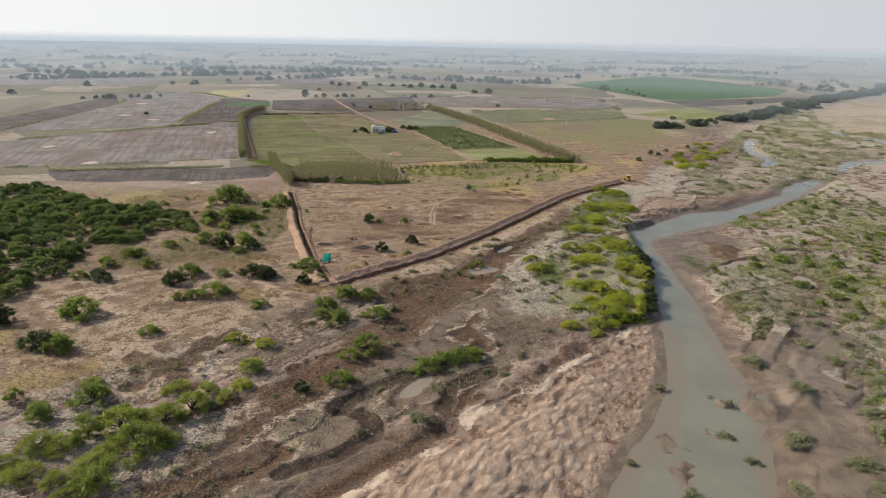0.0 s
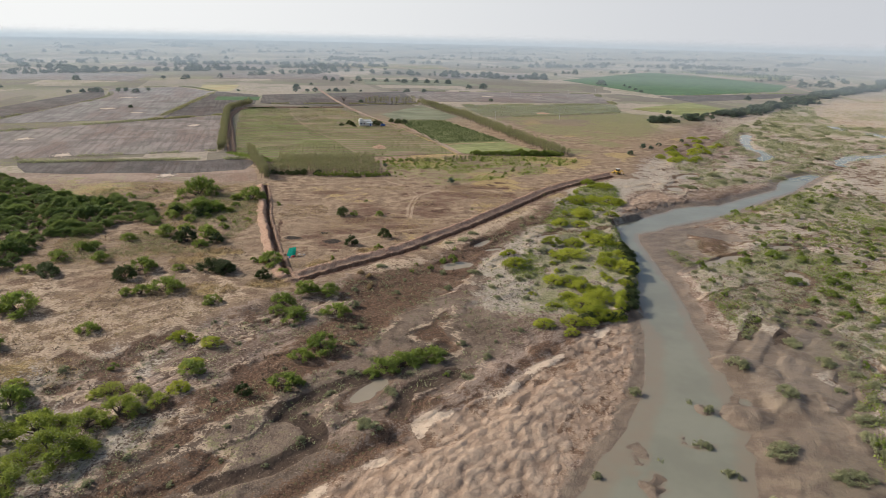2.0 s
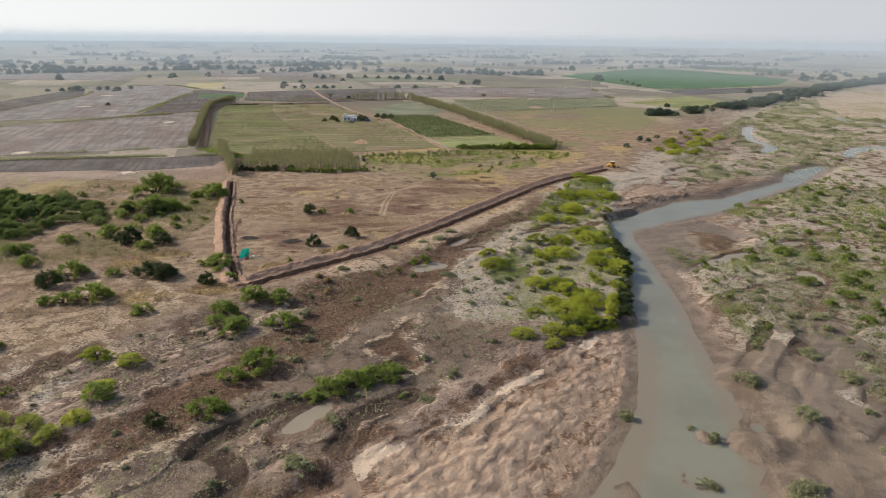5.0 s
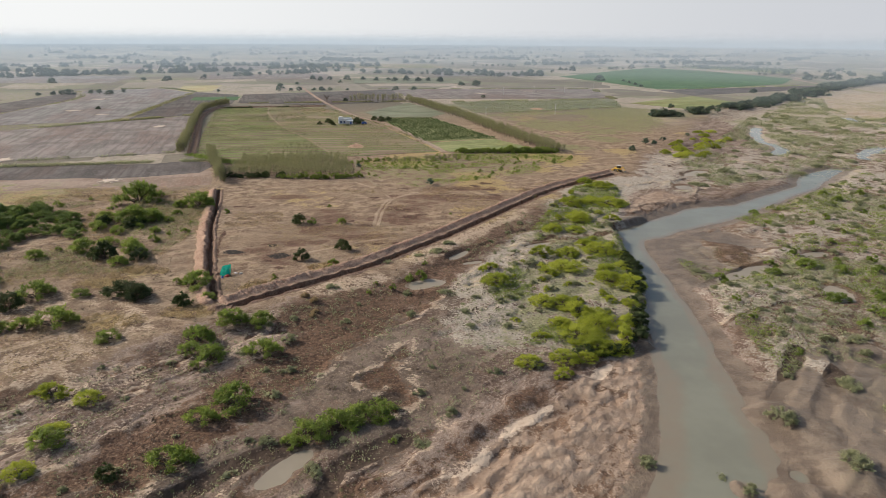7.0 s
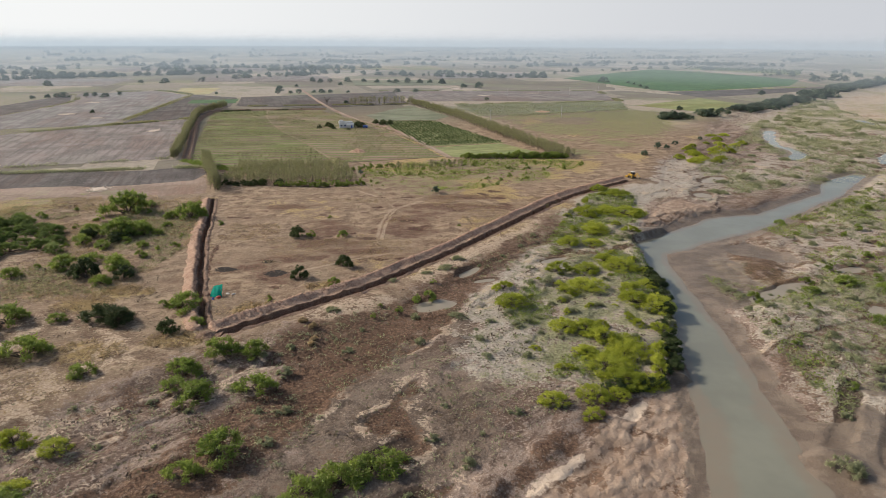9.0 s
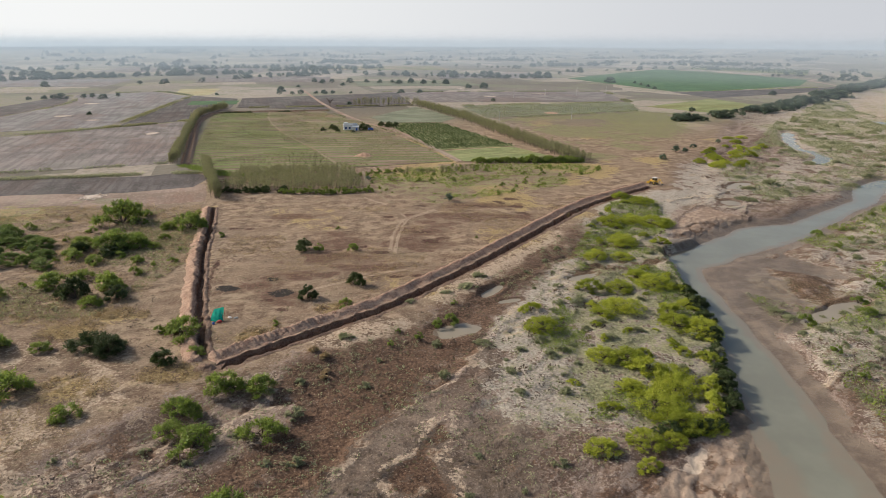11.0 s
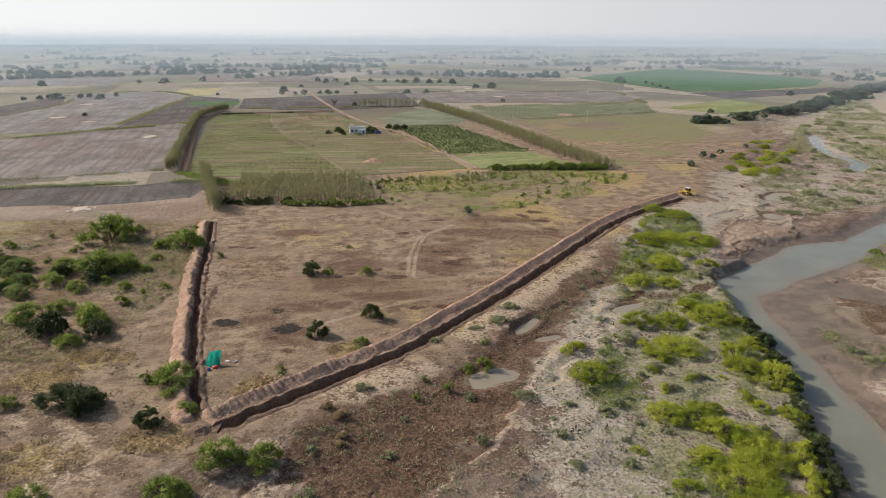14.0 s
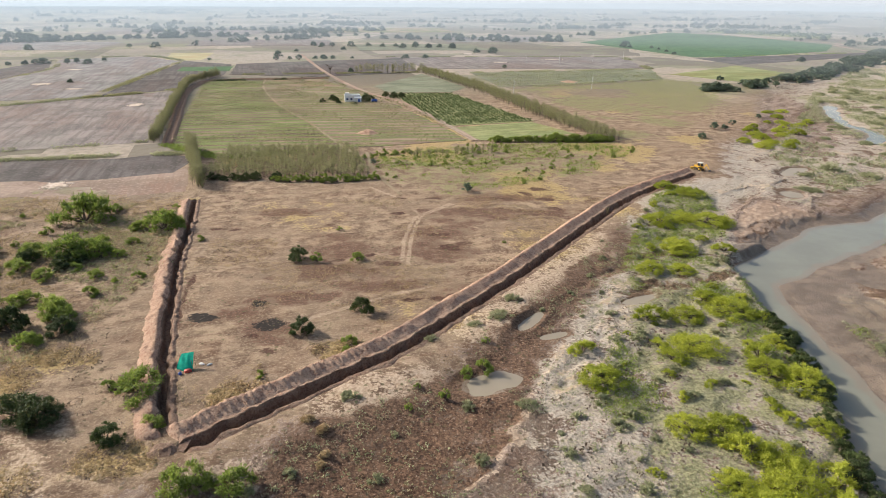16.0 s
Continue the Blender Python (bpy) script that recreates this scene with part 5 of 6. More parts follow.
def scatter(kind, outline, gap, sizes, seed, cover=0.0, joined=None, past=-1e9):
    """Plants set apart by about gap within an outline."""
    rng = np.random.default_rng(seed)
    box = np.array(outline)
    lo, hi = box.min(0), box.max(0)
    n = int(4 * np.prod(hi - lo) / gap ** 2)
    p = lo + rng.random((n, 2)) * (hi - lo)
    p = p[(region(outline, p[:, 0], p[:, 1]) < 0) & (region(SCRUB_FREE, p[:, 0], p[:, 1]) > 0) & (np.min([line_distance(b, p[:, 0], p[:, 1]) for b in BRAIDS], 0) > 8) & (region(BARE_FLAT, p[:, 0], p[:, 1]) > 0)]
    if cover:
        p = p[fbm(p[:, 0], p[:, 1], 22, 3, seed) + 0.5 > cover]
    kept = []
    for x, y in p:
        if all((x - a) ** 2 + (y - b) ** 2 > gap * gap for a, b in kept):
            kept.append((x, y))
            plant(kind, x, y, sizes[0] + (sizes[1] - sizes[0]) * rng.random() ** 1.5, joined=joined if y > past else None)


THICKET = [(-240, 300), (-206, 316), (-178, 296), (-159, 280), (-131, 277), (-118, 272), (-101, 247), (-115, 240), (-121, 227), (-133, 228), (-127, 212), (-126, 192), (-128, 176), (-190, 180)]
scatter("canopy", THICKET, 5.0, (6, 12.5), 301)
scatter("lime", GREEN_BANK, 6.5, (1.2, 3.4), 309, 0.5)
scatter("grey", GREEN_BANK, 5.2, (1.3, 3.4), 310, 0.38)
scatter("grey", FLOOD_LEFT, 7.5, (1.0, 2.6), 311, 0.5)
scatter("green", [(-140, 300), (-80, 310), (-66, 262), (-78, 225), (-110, 235)], 8, (1.5, 4.5), 302, 0.45)
RIGHT_NEAR = [(90, 160), (92, 200), (94, 240), (108, 226), (124, 236), (136, 262), (134, 290), (168, 315), (240, 375), (210, 250), (150, 160), (110, 110), (92, 96), (84, 130)]
scatter("grey", RIGHT_NEAR, 5.0, (1.6, 5.0), 303, 0.42, ("scrub_growth", "grey green scrub bushes along the upper river", "scrub"), 205)
scatter("green", RIGHT_NEAR, 9, (2, 4.5), 304, 0.56)
scatter("grey", [(135, 330), (150, 395), (200, 470), (280, 600), (420, 780), (520, 760), (380, 520), (250, 400), (190, 366)], 13, (4, 9), 305, 0.45, ("scrub_growth", "grey green scrub bushes along the upper river", "scrub"))
scatter("green", [(118, 172), (150, 170), (190, 240), (150, 235)], 6.5, (1.8, 4.5), 312, 0.45)
scatter("lime", [(128, 372), (148, 420), (196, 500), (222, 520), (214, 480), (170, 410), (150, 380)], 8.5, (5, 9), 306, 0.46)
scatter("green", NORTH_EDGE, 4.2, (0.8, 2.8), 307, 0.5, ("weed_thicket", "low green weeds and shrubs along a plot edge", "weeds"))
RIVER_WOOD = ("river_wood", "dark green trees lining the far riverbank", "wood")
wood_rng = np.random.default_rng(308)
for q in curve_points([(196, 590), (226, 606), (274, 648), (330, 696), (462, 838), (605, 994), (698, 1081), (900, 1320)], 4.2):
    thick = fbm(np.array([q[0]]), np.array([q[1]]), 46, 2, 309)[0] + 0.5
    if thick > 0.38 or wood_rng.random() < 0.25:
        for k in range(1 + int(2.4 * thick)):
            plant("far", q[0] + 7 * wood_rng.normal(), q[1] + 7 * wood_rng.normal(), (4 + 13 * thick) * (0.5 + 0.7 * wood_rng.random()), 0.85, joined=RIVER_WOOD)
FAR_ROWS = ("far_tree_rows", "hazy rows of trees between distant fields", "tree rows")
FAR_TREES = ("far_trees", "scattered trees on the hazy distant plain", "trees")
for k, (line, jitter, gap, sizes) in enumerate((
        ([(-640, 1010), (-430, 1180), (-330, 1240)], 14, 9, (9, 15)), ([(-560, 1330), (-420, 1420), (-240, 1440)], 18, 10, (10, 16)), ([(-300, 1370), (-130, 1450)], 10, 11, (10, 15)),
        ([(200, 1560), (390, 1640)], 14, 10, (10, 16)), ([(480, 1700), (620, 1690), (800, 1640)], 45, 9, (9, 15)), ([(-180, 1010), (-60, 1010), (30, 1000)], 12, 16, (8, 12)),
        ([(-1000, 1250), (-700, 1330)], 22, 16, (9, 15)), ([(620, 1230), (840, 1260), (1000, 1300)], 50, 24, (8, 13)))):
    rng = np.random.default_rng(400 + k)
    for q in curve_points(line, gap):
        plant("far", q[0] + jitter * rng.normal() * 0.5, q[1] + jitter * rng.normal() * 0.5, sizes[0] + (sizes[1] - sizes[0]) * rng.random(), joined=FAR_ROWS)
rng = np.random.default_rng(77)
for k in range(330):
    d = 1080 + 3000 * rng.random() ** 1.1
    a = radians(-42 + 80 * rng.random())
    x, y = d * math.sin(a), 60 + d * math.cos(a)
    count, slant = int(1 + 15 * rng.random() ** 2.6), 0.6 * rng.normal()
    for q in range(count):
        px, py = x + (q - count / 2) * (9 + 5 * rng.random()), y + slant * (q - count / 2) * 9 + 5 * rng.normal()
        if region(UPLAND, np.array([px]), np.array([py]))[0] < -30 and region(GREEN_FIELD, np.array([px]), np.array([py]))[0] > 12:
            plant("far", px, py, 5 + 13 * rng.random() ** 2, joined=FAR_TREES)


HEDGE_ROW = ("hedge_row", "tall pale green hedge along a field edge", "hedge")
GROVE = ("young_grove", "grove of slender young trees with olive tops", "grove")
SHELTER = ("shelter_belt", "long belt of slender olive brown trees", "tree belt")


def tree_row(line, gap, widths, side=0.8, seed=0, joined=None, squash=1.0, kind="sapling"):
    rng = np.random.default_rng(seed)
    for q in curve_points(line, gap):
        plant(kind, q[0] + side * rng.normal(), q[1] + side * rng.normal(), widths[0] + (widths[1] - widths[0]) * rng.random(), squash, joined=joined)


tree_row([(-128, 401), (-145, 455), (-170, 535), (-190, 606), (-187, 660)], 0.9, (2.0, 3.0), 1.1, 501, HEDGE_ROW, 0.95)
tree_row([(-129, 401), (-146, 455), (-171, 535), (-191, 606), (-188, 660)], 1.2, (1.8, 2.8), 0.9, 502, HEDGE_ROW, 1.0, "reed")
for k, shift in enumerate((-4.5, -1.5, 1.5, 4.5)):
    tree_row([(-16 + shift, 704), (30 + shift, 587), (59 + shift, 491), (84 + shift, 414)], 1.7, (1.7, 2.7), 1.0, 520 + k, SHELTER, 0.9)
tree_row([(-75, 690), (-16, 704)], 1.5, (2.0, 3.0), 1.5, 503, SHELTER, 1.2)
tree_row([(-81, 328), (-94, 358), (-108, 391)], 0.8, (2.0, 2.8), 0.9, 504, HEDGE_ROW, 1.15)
tree_row([(-80, 328), (-93, 358), (-107, 391)], 1.2, (1.6, 2.4), 0.8, 506, HEDGE_ROW, 0.8, "reed")
tree_row([(-9, 379), (8, 382), (27, 388)], 1.0, (1.2, 1.8), 0.8, 505, HEDGE_ROW, 0.75)
for k in range(19):
    tree_row([(-84 - 0.2 * k, 343 + 2.3 * k), (-58, 344 + 2.3 * k), (-25 - 0.6 * k, 346 + 2.3 * k)], 1.7, (1.3, 2.2), 0.8, 530 + k, GROVE, 0.75)
for q in curve_points([(-80, 340), (-68, 339), (-58, 339)], 2.2):
    plant("dark", q[0] + 1.2 * rng.normal(), q[1] + 1.5 * rng.normal(), 2.2 + 1.2 * rng.random())
for line, w in (([(-57, 338), (-38, 338), (-21, 342)], 3.0), ([(28, 409), (56, 411), (84, 412)], 4.2)):
    for q in curve_points(line, 1.9):
        plant("green", q[0], q[1] + 0.4 * rng.normal(), w * (0.8 + 0.4 * rng.random()), 1.15)
for q in curve_points([(-30, 372), (-20, 380), (-8, 384)], 3.0):
    plant("green", q[0] + rng.normal(), q[1] + rng.normal(), 2.6)
for x, y, w in ((-47, 529, 5), (-44, 534, 4), (-66, 527, 3.5), (-69, 533, 4), (-63, 520, 2.5), (-36, 552, 4), (-30, 545, 4.5), (-25, 549, 4), (-52, 517, 2), (-74, 524, 3)):
    plant("dark", x, y, w)
set_plants()


def low_cover(name, outline, count, size, seed, material, label, category, cover=0.4, blades=7, spread=0.5, rows=None):
    """Low growth nobody could count: little clumps of leaves as one mesh."""
    rng = np.random.default_rng(seed)
    box = np.array(outline)
    lo, hi = box.min(0), box.max(0)
    if rows:
        angle, gap, step = rows
        ca, sa = math.cos(radians(angle)), math.sin(radians(angle))
        span, mid = np.linalg.norm(hi - lo), (lo + hi) / 2
        u, v = np.meshgrid(np.arange(-span / 2, span / 2, step), np.arange(-span / 2, span / 2, gap))
        u, v = u.ravel() + 0.3 * step * rng.normal(size=u.size), v.ravel() + 0.08 * gap * rng.normal(size=u.size)
        p = np.stack([mid[0] + u * ca - v * sa, mid[1] + u * sa + v * ca], 1)
    else:
        p = lo + rng.random((count * 8, 2)) * (hi - lo)
    p = p[(region(outline, p[:, 0], p[:, 1]) < 0) & (region(SCRUB_FREE, p[:, 0], p[:, 1]) > 0)]
    p = p[fbm(p[:, 0], p[:, 1], 16, 4, seed) + 0.5 > cover][:count]
    z = height(p[:, 0], p[:, 1])
    keep = (z > -3.95) & (np.min([line_distance(b, p[:, 0], p[:, 1]) for b in BRAIDS], 0) > 6) & (region(BARE_FLAT, p[:, 0], p[:, 1]) > 0) & (pond_field(p[:, 0], p[:, 1]) > 1.35) & (line_distance(TRENCH_LONG, p[:, 0], p[:, 1]) > 3.5)
    p, z = p[keep], z[keep]
    n = len(p)
    c = np.repeat(np.column_stack([p, z]), blades, 0)
    s = np.repeat(size * (0.5 + rng.random(n)), blades)
    o = rng.normal(size=(n * blades, 3)) * np.array([spread, spread, 0.3]) * s[:, None]
    c = c + o
    c[:, 2] += 0.45 * s
    nrm = rng.normal(size=c.shape) + np.array([0, 0, 0.8])
    a = np.cross(nrm, rng.normal(size=c.shape))
    a /= np.linalg.norm(a, axis=1)[:, None]
    b = np.cross(nrm / np.linalg.norm(nrm, axis=1)[:, None], a)
    q = 0.38 * s[:, None] * (0.6 + 0.8 * rng.random(len(c)))[:, None]
    v = np.stack([c - a * q * 0.8 - b * q * 0.5, c - a * q * 0.8 + b * q * 0.5, c + a * q], 1).reshape(-1, 3)
    me = mesh_of(name, v, np.arange(len(v)).reshape(-1, 3), material, True)
    return tagged(new(name, me), label, category, kind="stuff")


M_TWIG = leaf_material("dead_twigs", (0.075, 0.050, 0.033), (0.170, 0.120, 0.080), 0.1)
low_cover("dead_brush", FLOOD_LEFT, 1300, 0.55, 621, M_TWIG, "dead brown brush scattered over cracked silt", "brush", 0.44, 7, 0.7)
low_cover("dead_brush", RIGHT_NEAR, 1300, 0.5, 622, M_TWIG, "dead brown brush on the grey far bank", "brush", 0.42, 7, 0.7)
low_cover("dead_brush", [(-120, 118), (-84, 136), (-55, 163), (-30, 190), (-80, 310), (-150, 300)], 900, 0.5, 623, M_TWIG, "dead brown brush between dry grass tufts", "brush", 0.46, 7, 0.7)
low_cover("low_scrub", FLOOD_LEFT, 3800, 0.45, 601, M_GREY, "sparse grey green weeds on cracked silt", "weeds", 0.47, 9, 0.7)
low_cover("low_scrub", NORTH_EDGE, 2000, 0.6, 615, M_GREEN, "green weeds along a plot edge", "weeds", 0.5, 9, 0.8)
low_cover("low_scrub", GREEN_BANK, 5000, 0.42, 602, M_GREEN, "green weeds under the riverbank shrubs", "weeds", 0.45, 9, 0.8)
low_cover("low_scrub", RIGHT_NEAR, 11000, 0.42, 603, M_GREY, "grey green weeds covering the far bank", "weeds", 0.46, 9, 0.8)
low_cover("low_scrub", RIGHT_NEAR, 4000, 0.6, 604, M_GREEN, "green weeds covering the far bank", "weeds", 0.51, 9, 0.8)
low_cover("low_scrub", [(135, 330), (150, 395), (200, 470), (280, 600), (420, 780), (560, 760), (400, 520), (250, 390), (190, 360)], 15000, 0.9, 605, M_GREY, "grey green scrub along the upper river", "weeds", 0.42, 8, 0.8)
low_cover("dry_grass", [(-120, 118), (-84, 136), (-55, 163), (-30, 190), (-80, 310), (-150, 300)], 12000, 0.24, 606, M_TAN, "tufts of dry straw coloured grass", "grass", 0.5, 8, 0.9)
low_cover("dry_grass", [(-30, 196), (-62, 270), (-72, 306), (-10, 318), (60, 330), (90, 348), (20, 262)], 5000, 0.28, 607, M_TAN, "thin dry grass on the bare plot", "grass", 0.54, 8, 0.9)
low_cover("dry_grass", [(-160, 312), (-80, 322), (-64, 268), (-66, 215), (-115, 195)], 8000, 0.32, 609, M_TAN, "mounds of straw coloured grass between thorn trees", "grass", 0.42, 9, 0.9)
low_cover("low_scrub", [(-150, 300), (-80, 312), (-62, 262), (-70, 215), (-115, 200)], 3500, 0.5, 608, M_REED, "low olive weeds between the thorn trees", "weeds", 0.46, 9, 0.8)
for k, (line, w, kind) in enumerate((([(-224, 354), (-152, 370), (-104, 380)], 2.0, M_GREY), ([(-335, 340), (-222, 368), (-132, 402)], 2.5, M_GREY),
                                     ([(-232, 534), (-186, 578)], 3.0, M_REED), ([(-318, 442), (-232, 533)], 2.5, M_GREY), ([(-230, 540), (-268, 792)], 2.5, M_REED), ([(-346, 490), (-354, 700), (-402, 790)], 2.5, M_REED),
                                     ([(-122, 398), (-90, 374), (-60, 384)], 3.0, M_GREEN), ([(-186, 626), (-98, 650)], 2.0, M_DARK), ([(46, 596), (190, 664)], 3.0, M_GREY), ([(27, 700), (200, 744)], 3.0, M_GREY),
                                     ([(-96, 655), (-60, 580), (-24, 517), (4, 444)], 1.5, M_REED), ([(-182, 670), (-20, 702)], 3.0, M_REED), ([(-64, 858), (206, 878)], 3.5, M_GREY), ([(200, 745), (206, 876)], 3.0, M_REED),
                                     ([(288, 874), (552, 974)], 4.0, M_GREEN), ([(-400, 800), (-330, 842), (-270, 795)], 3.5, M_GREY))):
    low_cover("field_margin", widened(line, w), 900, 0.9, 660 + k, kind, "rough weeds along a field boundary", "weeds", 0.46, 8, 0.8)
for k, (px, py, r) in enumerate(STRAW):
    low_cover("dry_grass", [(px + r * math.cos(a), py + 0.7 * r * math.sin(a)) for a in (0.5 * q for q in range(12))], 260, 0.42, 630 + k, M_TAN, "golden tussock of dry grass", "grass", 0.3, 9, 0.8)
low_cover("orchard_rows", [(-34, 564), (8, 569), (53, 464), (6, 448)], 12000, 0.85, 611, M_CROP, "dense rows of dark green orchard bushes", "crop", 0.0, 12, 0.5, (104, 2.6, 0.95))
low_cover("weed_rows", [(-121, 401), (-184, 622), (-98, 646), (-59, 572), (-26, 511), (3, 441), (14, 413), (-29, 396), (-90, 376)], 15000, 0.7, 612, M_REED, "long rows of pale green weeds", "weeds", 0.45, 7, 1.0, (6, 4.0, 0.9))
low_cover("weed_rows", [(-121, 401), (-184, 622), (-110, 646), (-72, 470), (-47, 410), (-90, 376)], 9000, 0.6, 616, M_CROP, "dark green weeds between the rows", "weeds", 0.5, 6, 1.2, (6, 4.0, 1.1))
low_cover("orchard_rows", [(527, 1490), (668, 1269), (750, 1425), (599, 1582)], 2500, 4.0, 613, M_CROP, "distant rows of green orchard trees", "crop", 0.0, 6, 0.4, (25, 13, 6))
low_cover("weed_rows", [(46, 604), (27, 698), (200, 741), (188, 668)], 3500, 1.1, 614, M_GREY, "grey green crop in rows", "crop", 0.35, 5, 0.6, (12, 4, 2.2))

# ---- leafless tree by the road ----
def make_bare_tree(x, y, tall, seed):
    rng = np.random.default_rng(seed)
    root = new("bare_tree")
    part("trunk", tube([(0, 0, -0.2), (0.15, 0.1, tall * 0.3), (0.1, -0.1, tall * 0.5)], [0.32, 0.24, 0.17], 7), M_BARK, root)
    for k in range(11):
        a, up = 2 * math.pi * k / 11 + 0.4 * rng.normal(), 0.3 + 0.2 * rng.random()
        reach = tall * (0.25 + 0.25 * rng.random())
        p = [(0.1, 0, tall * up), (reach * 0.5 * math.cos(a), reach * 0.5 * math.sin(a), tall * (up + 0.22)), (reach * math.cos(a + 0.3), reach * math.sin(a + 0.3), tall * (0.7 + 0.3 * rng.random()))]
        limb = part("limb", tube(p, [0.14, 0.08, 0.02], 5), M_BARK, root)
        for q in range(3):
            b = a + 0.9 * rng.normal()
            mid = Vector(p[1]).lerp(Vector(p[2]), 0.3 * q)
            part("twig", tube([mid, mid + Vector((1.6 * math.cos(b), 1.6 * math.sin(b), 0.9 + 0.6 * rng.random()))], [0.05, 0.012], 4), M_BARK, limb)
    root.matrix_basis = pose(x, y, 0.0)
    return tagged(root, "leafless grey tree beside the dirt road", "bare tree")


make_bare_tree(-97, 684, 9, 801)

# ---- farmhouse ----
M_WHITE = plain("limewash", (0.74, 0.73, 0.70), 0.85, 0.18, 0.8)
M_BLUE = plain("blue_paint", (0.05, 0.13, 0.42), 0.5, 0.3, 1.2)
M_SHEET = plain("tin_sheet", (0.62, 0.64, 0.66), 0.45, 0.25, 0.7, 0.3)
M_PANE = plain("dark_glass", (0.03, 0.035, 0.04), 0.1, 0.2, 1, 0, 0.6)
M_BRICK = plain("brick_dust", (0.30, 0.13, 0.085), 0.95, 0.4, 0.9)


def at(x, y, lift=0.0):
    return float(height(np.array([float(x)]), np.array([float(y)]), False)[0]) + lift


def make_house(x, y, turn):
    house = new("farmhouse")
    part("wall", block(9.5, 6, 3.4, 0, 0, 0, 0.05), M_WHITE, house)
    roof = part("roof", block(10.1, 6.6, 0.22, 0, 0, 3.4, 0.04), M_WHITE, house)
    for px, py, sx, sy in ((0, 3.15, 10.1, 0.18), (0, -3.15, 10.1, 0.18), (4.95, 0, 0.18, 6.1), (-4.95, 0, 0.18, 6.1)):
        part("parapet", block(sx, sy, 0.55, px, py, 3.62, 0.02), M_WHITE, roof)
    part("stair_head", block(2.6, 2.4, 1.5, -3.0, 1.2, 3.62, 0.04), M_WHITE, house)
    part("porch_wall", block(4.2, 3.2, 2.9, 3.4, -4.6, 0, 0.04), M_WHITE, house)
    part("porch_roof", block(4.9, 3.9, 0.12, 3.4, -4.8, 2.92, 0.02, pose(0, 0, 0, 5)), M_SHEET, house, "pale tin sheet roof")
    part("door", block(1.1, 0.12, 2.1, 3.9, -6.24, 0.05, 0.02), M_BLUE, house, "blue painted door")
    part("door", block(0.12, 1.2, 2.1, 5.54, -4.4, 0.05, 0.02), M_BLUE, house, "blue painted door")
    for wx in (-3.2, -0.6):
        window = part("window", block(1.3, 0.14, 1.2, wx, -3.05, 1.1, 0.02), M_BLUE, house)
        part("pane", block(1.0, 0.06, 0.9, wx, -3.14, 1.25, 0), M_PANE, window)
    house.matrix_basis = pose(x, y, at(x, y), 0, 0, turn)
    return tagged(house, "white flat roofed farmhouse with blue doors beside a dirt road", "house")


make_house(-56, 531, 12)


M_CONCRETE = plain("pole_concrete", (0.52, 0.50, 0.47), 0.9, 0.2, 1.5)


def make_pole(x, y, tall=9.0):
    p = new("utility_pole")
    part("post", tube([(0, 0, -0.6), (0, 0, tall)], [0.2, 0.13], 8), M_CONCRETE, p)
    part("crossarm", block(1.9, 0.12, 0.12, 0, 0, tall - 0.55, 0.02), M_CONCRETE, p)
    for px in (-0.85, 0.0, 0.85):
        part("insulator", tube([(px, 0, tall - 0.43), (px, 0, tall - 0.2)], [0.06, 0.04], 6), M_WHITE, p)
    p.matrix_basis = pose(x, y, at(x, y), 0, 0, 20)
    return tagged(p, "pale concrete utility pole standing among the fields", "utility pole", "utility poles")


for px, py in ((85, 779), (121, 793.5), (160, 815), (198.5, 838), (52.6, 570.7), (113.4, 598)):
    make_pole(px, py)


def make_trailer(x, y, turn):
    t = new("covered_trailer")
    part("bed", block(3.6, 1.8, 0.5, 0, 0, 0.7, 0.05), M_BLUE, t)
    load = block(3.4, 1.7, 0.9, 0, 0, 1.2, 0.25)
    part("cover", load, M_BLUE, t, "blue plastic cover")
    for wx in (-1.0, 1.0):
        for wy in (-0.85, 0.85):
            part("wheel", tube([(wx, wy - 0.12, 0.4), (wx, wy + 0.12, 0.4)], [0.4, 0.4], 14), M_PANE, t)
    part("drawbar", tube([(1.8, 0, 0.75), (3.1, 0, 0.55)], [0.06, 0.05]), M_PANE, t)
    t.matrix_basis = pose(x, y, at(x, y), 0, 0, turn)
    return tagged(t, "blue covered farm trailer parked beside the white house", "trailer")


make_trailer(-41, 526, 10)


def make_heap(name, x, y, r, h, material, label, category, seed):
    """A loose heap with an uneven surface."""
    u, v = np.meshgrid(np.linspace(-1.3, 1.3, 36), np.linspace(-1.3, 1.3, 36))
    u, v = u.ravel(), v.ravel()
    d = np.hypot(u, v) + 0.5 * fbm(u * r, v * r, 0.5 * r, 3, seed)
    px, py = x + u * r, y + v * r
    z = height(px, py, False) - 0.15 + h * smooth(1.0, 0.0, d) + 0.35 * h * smooth(1.05, 0.7, d) * fbm(px, py, 0.35 * r, 3, seed + 3)
    k = (np.arange(35)[None] + 36 * np.arange(35)[:, None]).ravel()
    me = mesh_of(name, np.stack([px, py, z], 1), np.stack([k, k + 1, k + 37, k + 36], 1), material)
    return tagged(new(name, me), label, category)


make_heap("earth_heap", -33.6, 427, 6.5, 2.0, M_EARTH, "brown heap of earth in the weedy plot", "earth heap", 701)
make_heap("rubble_heap", 104, 640, 9, 1.2, M_EARTH, "low brown rubble heap on the dry pasture", "rubble heap", 703)
make_heap("clay_lump", -36.2, 190.2, 2.6, 1.1, M_DARK_EARTH, "dark lump of clay at the end of a trench", "clay lump", 705)
make_heap("earth_heap", 18.9, 297, 2.2, 0.5, M_DARK_EARTH, "small dark heap of dug earth on the plot", "earth heap", 707)

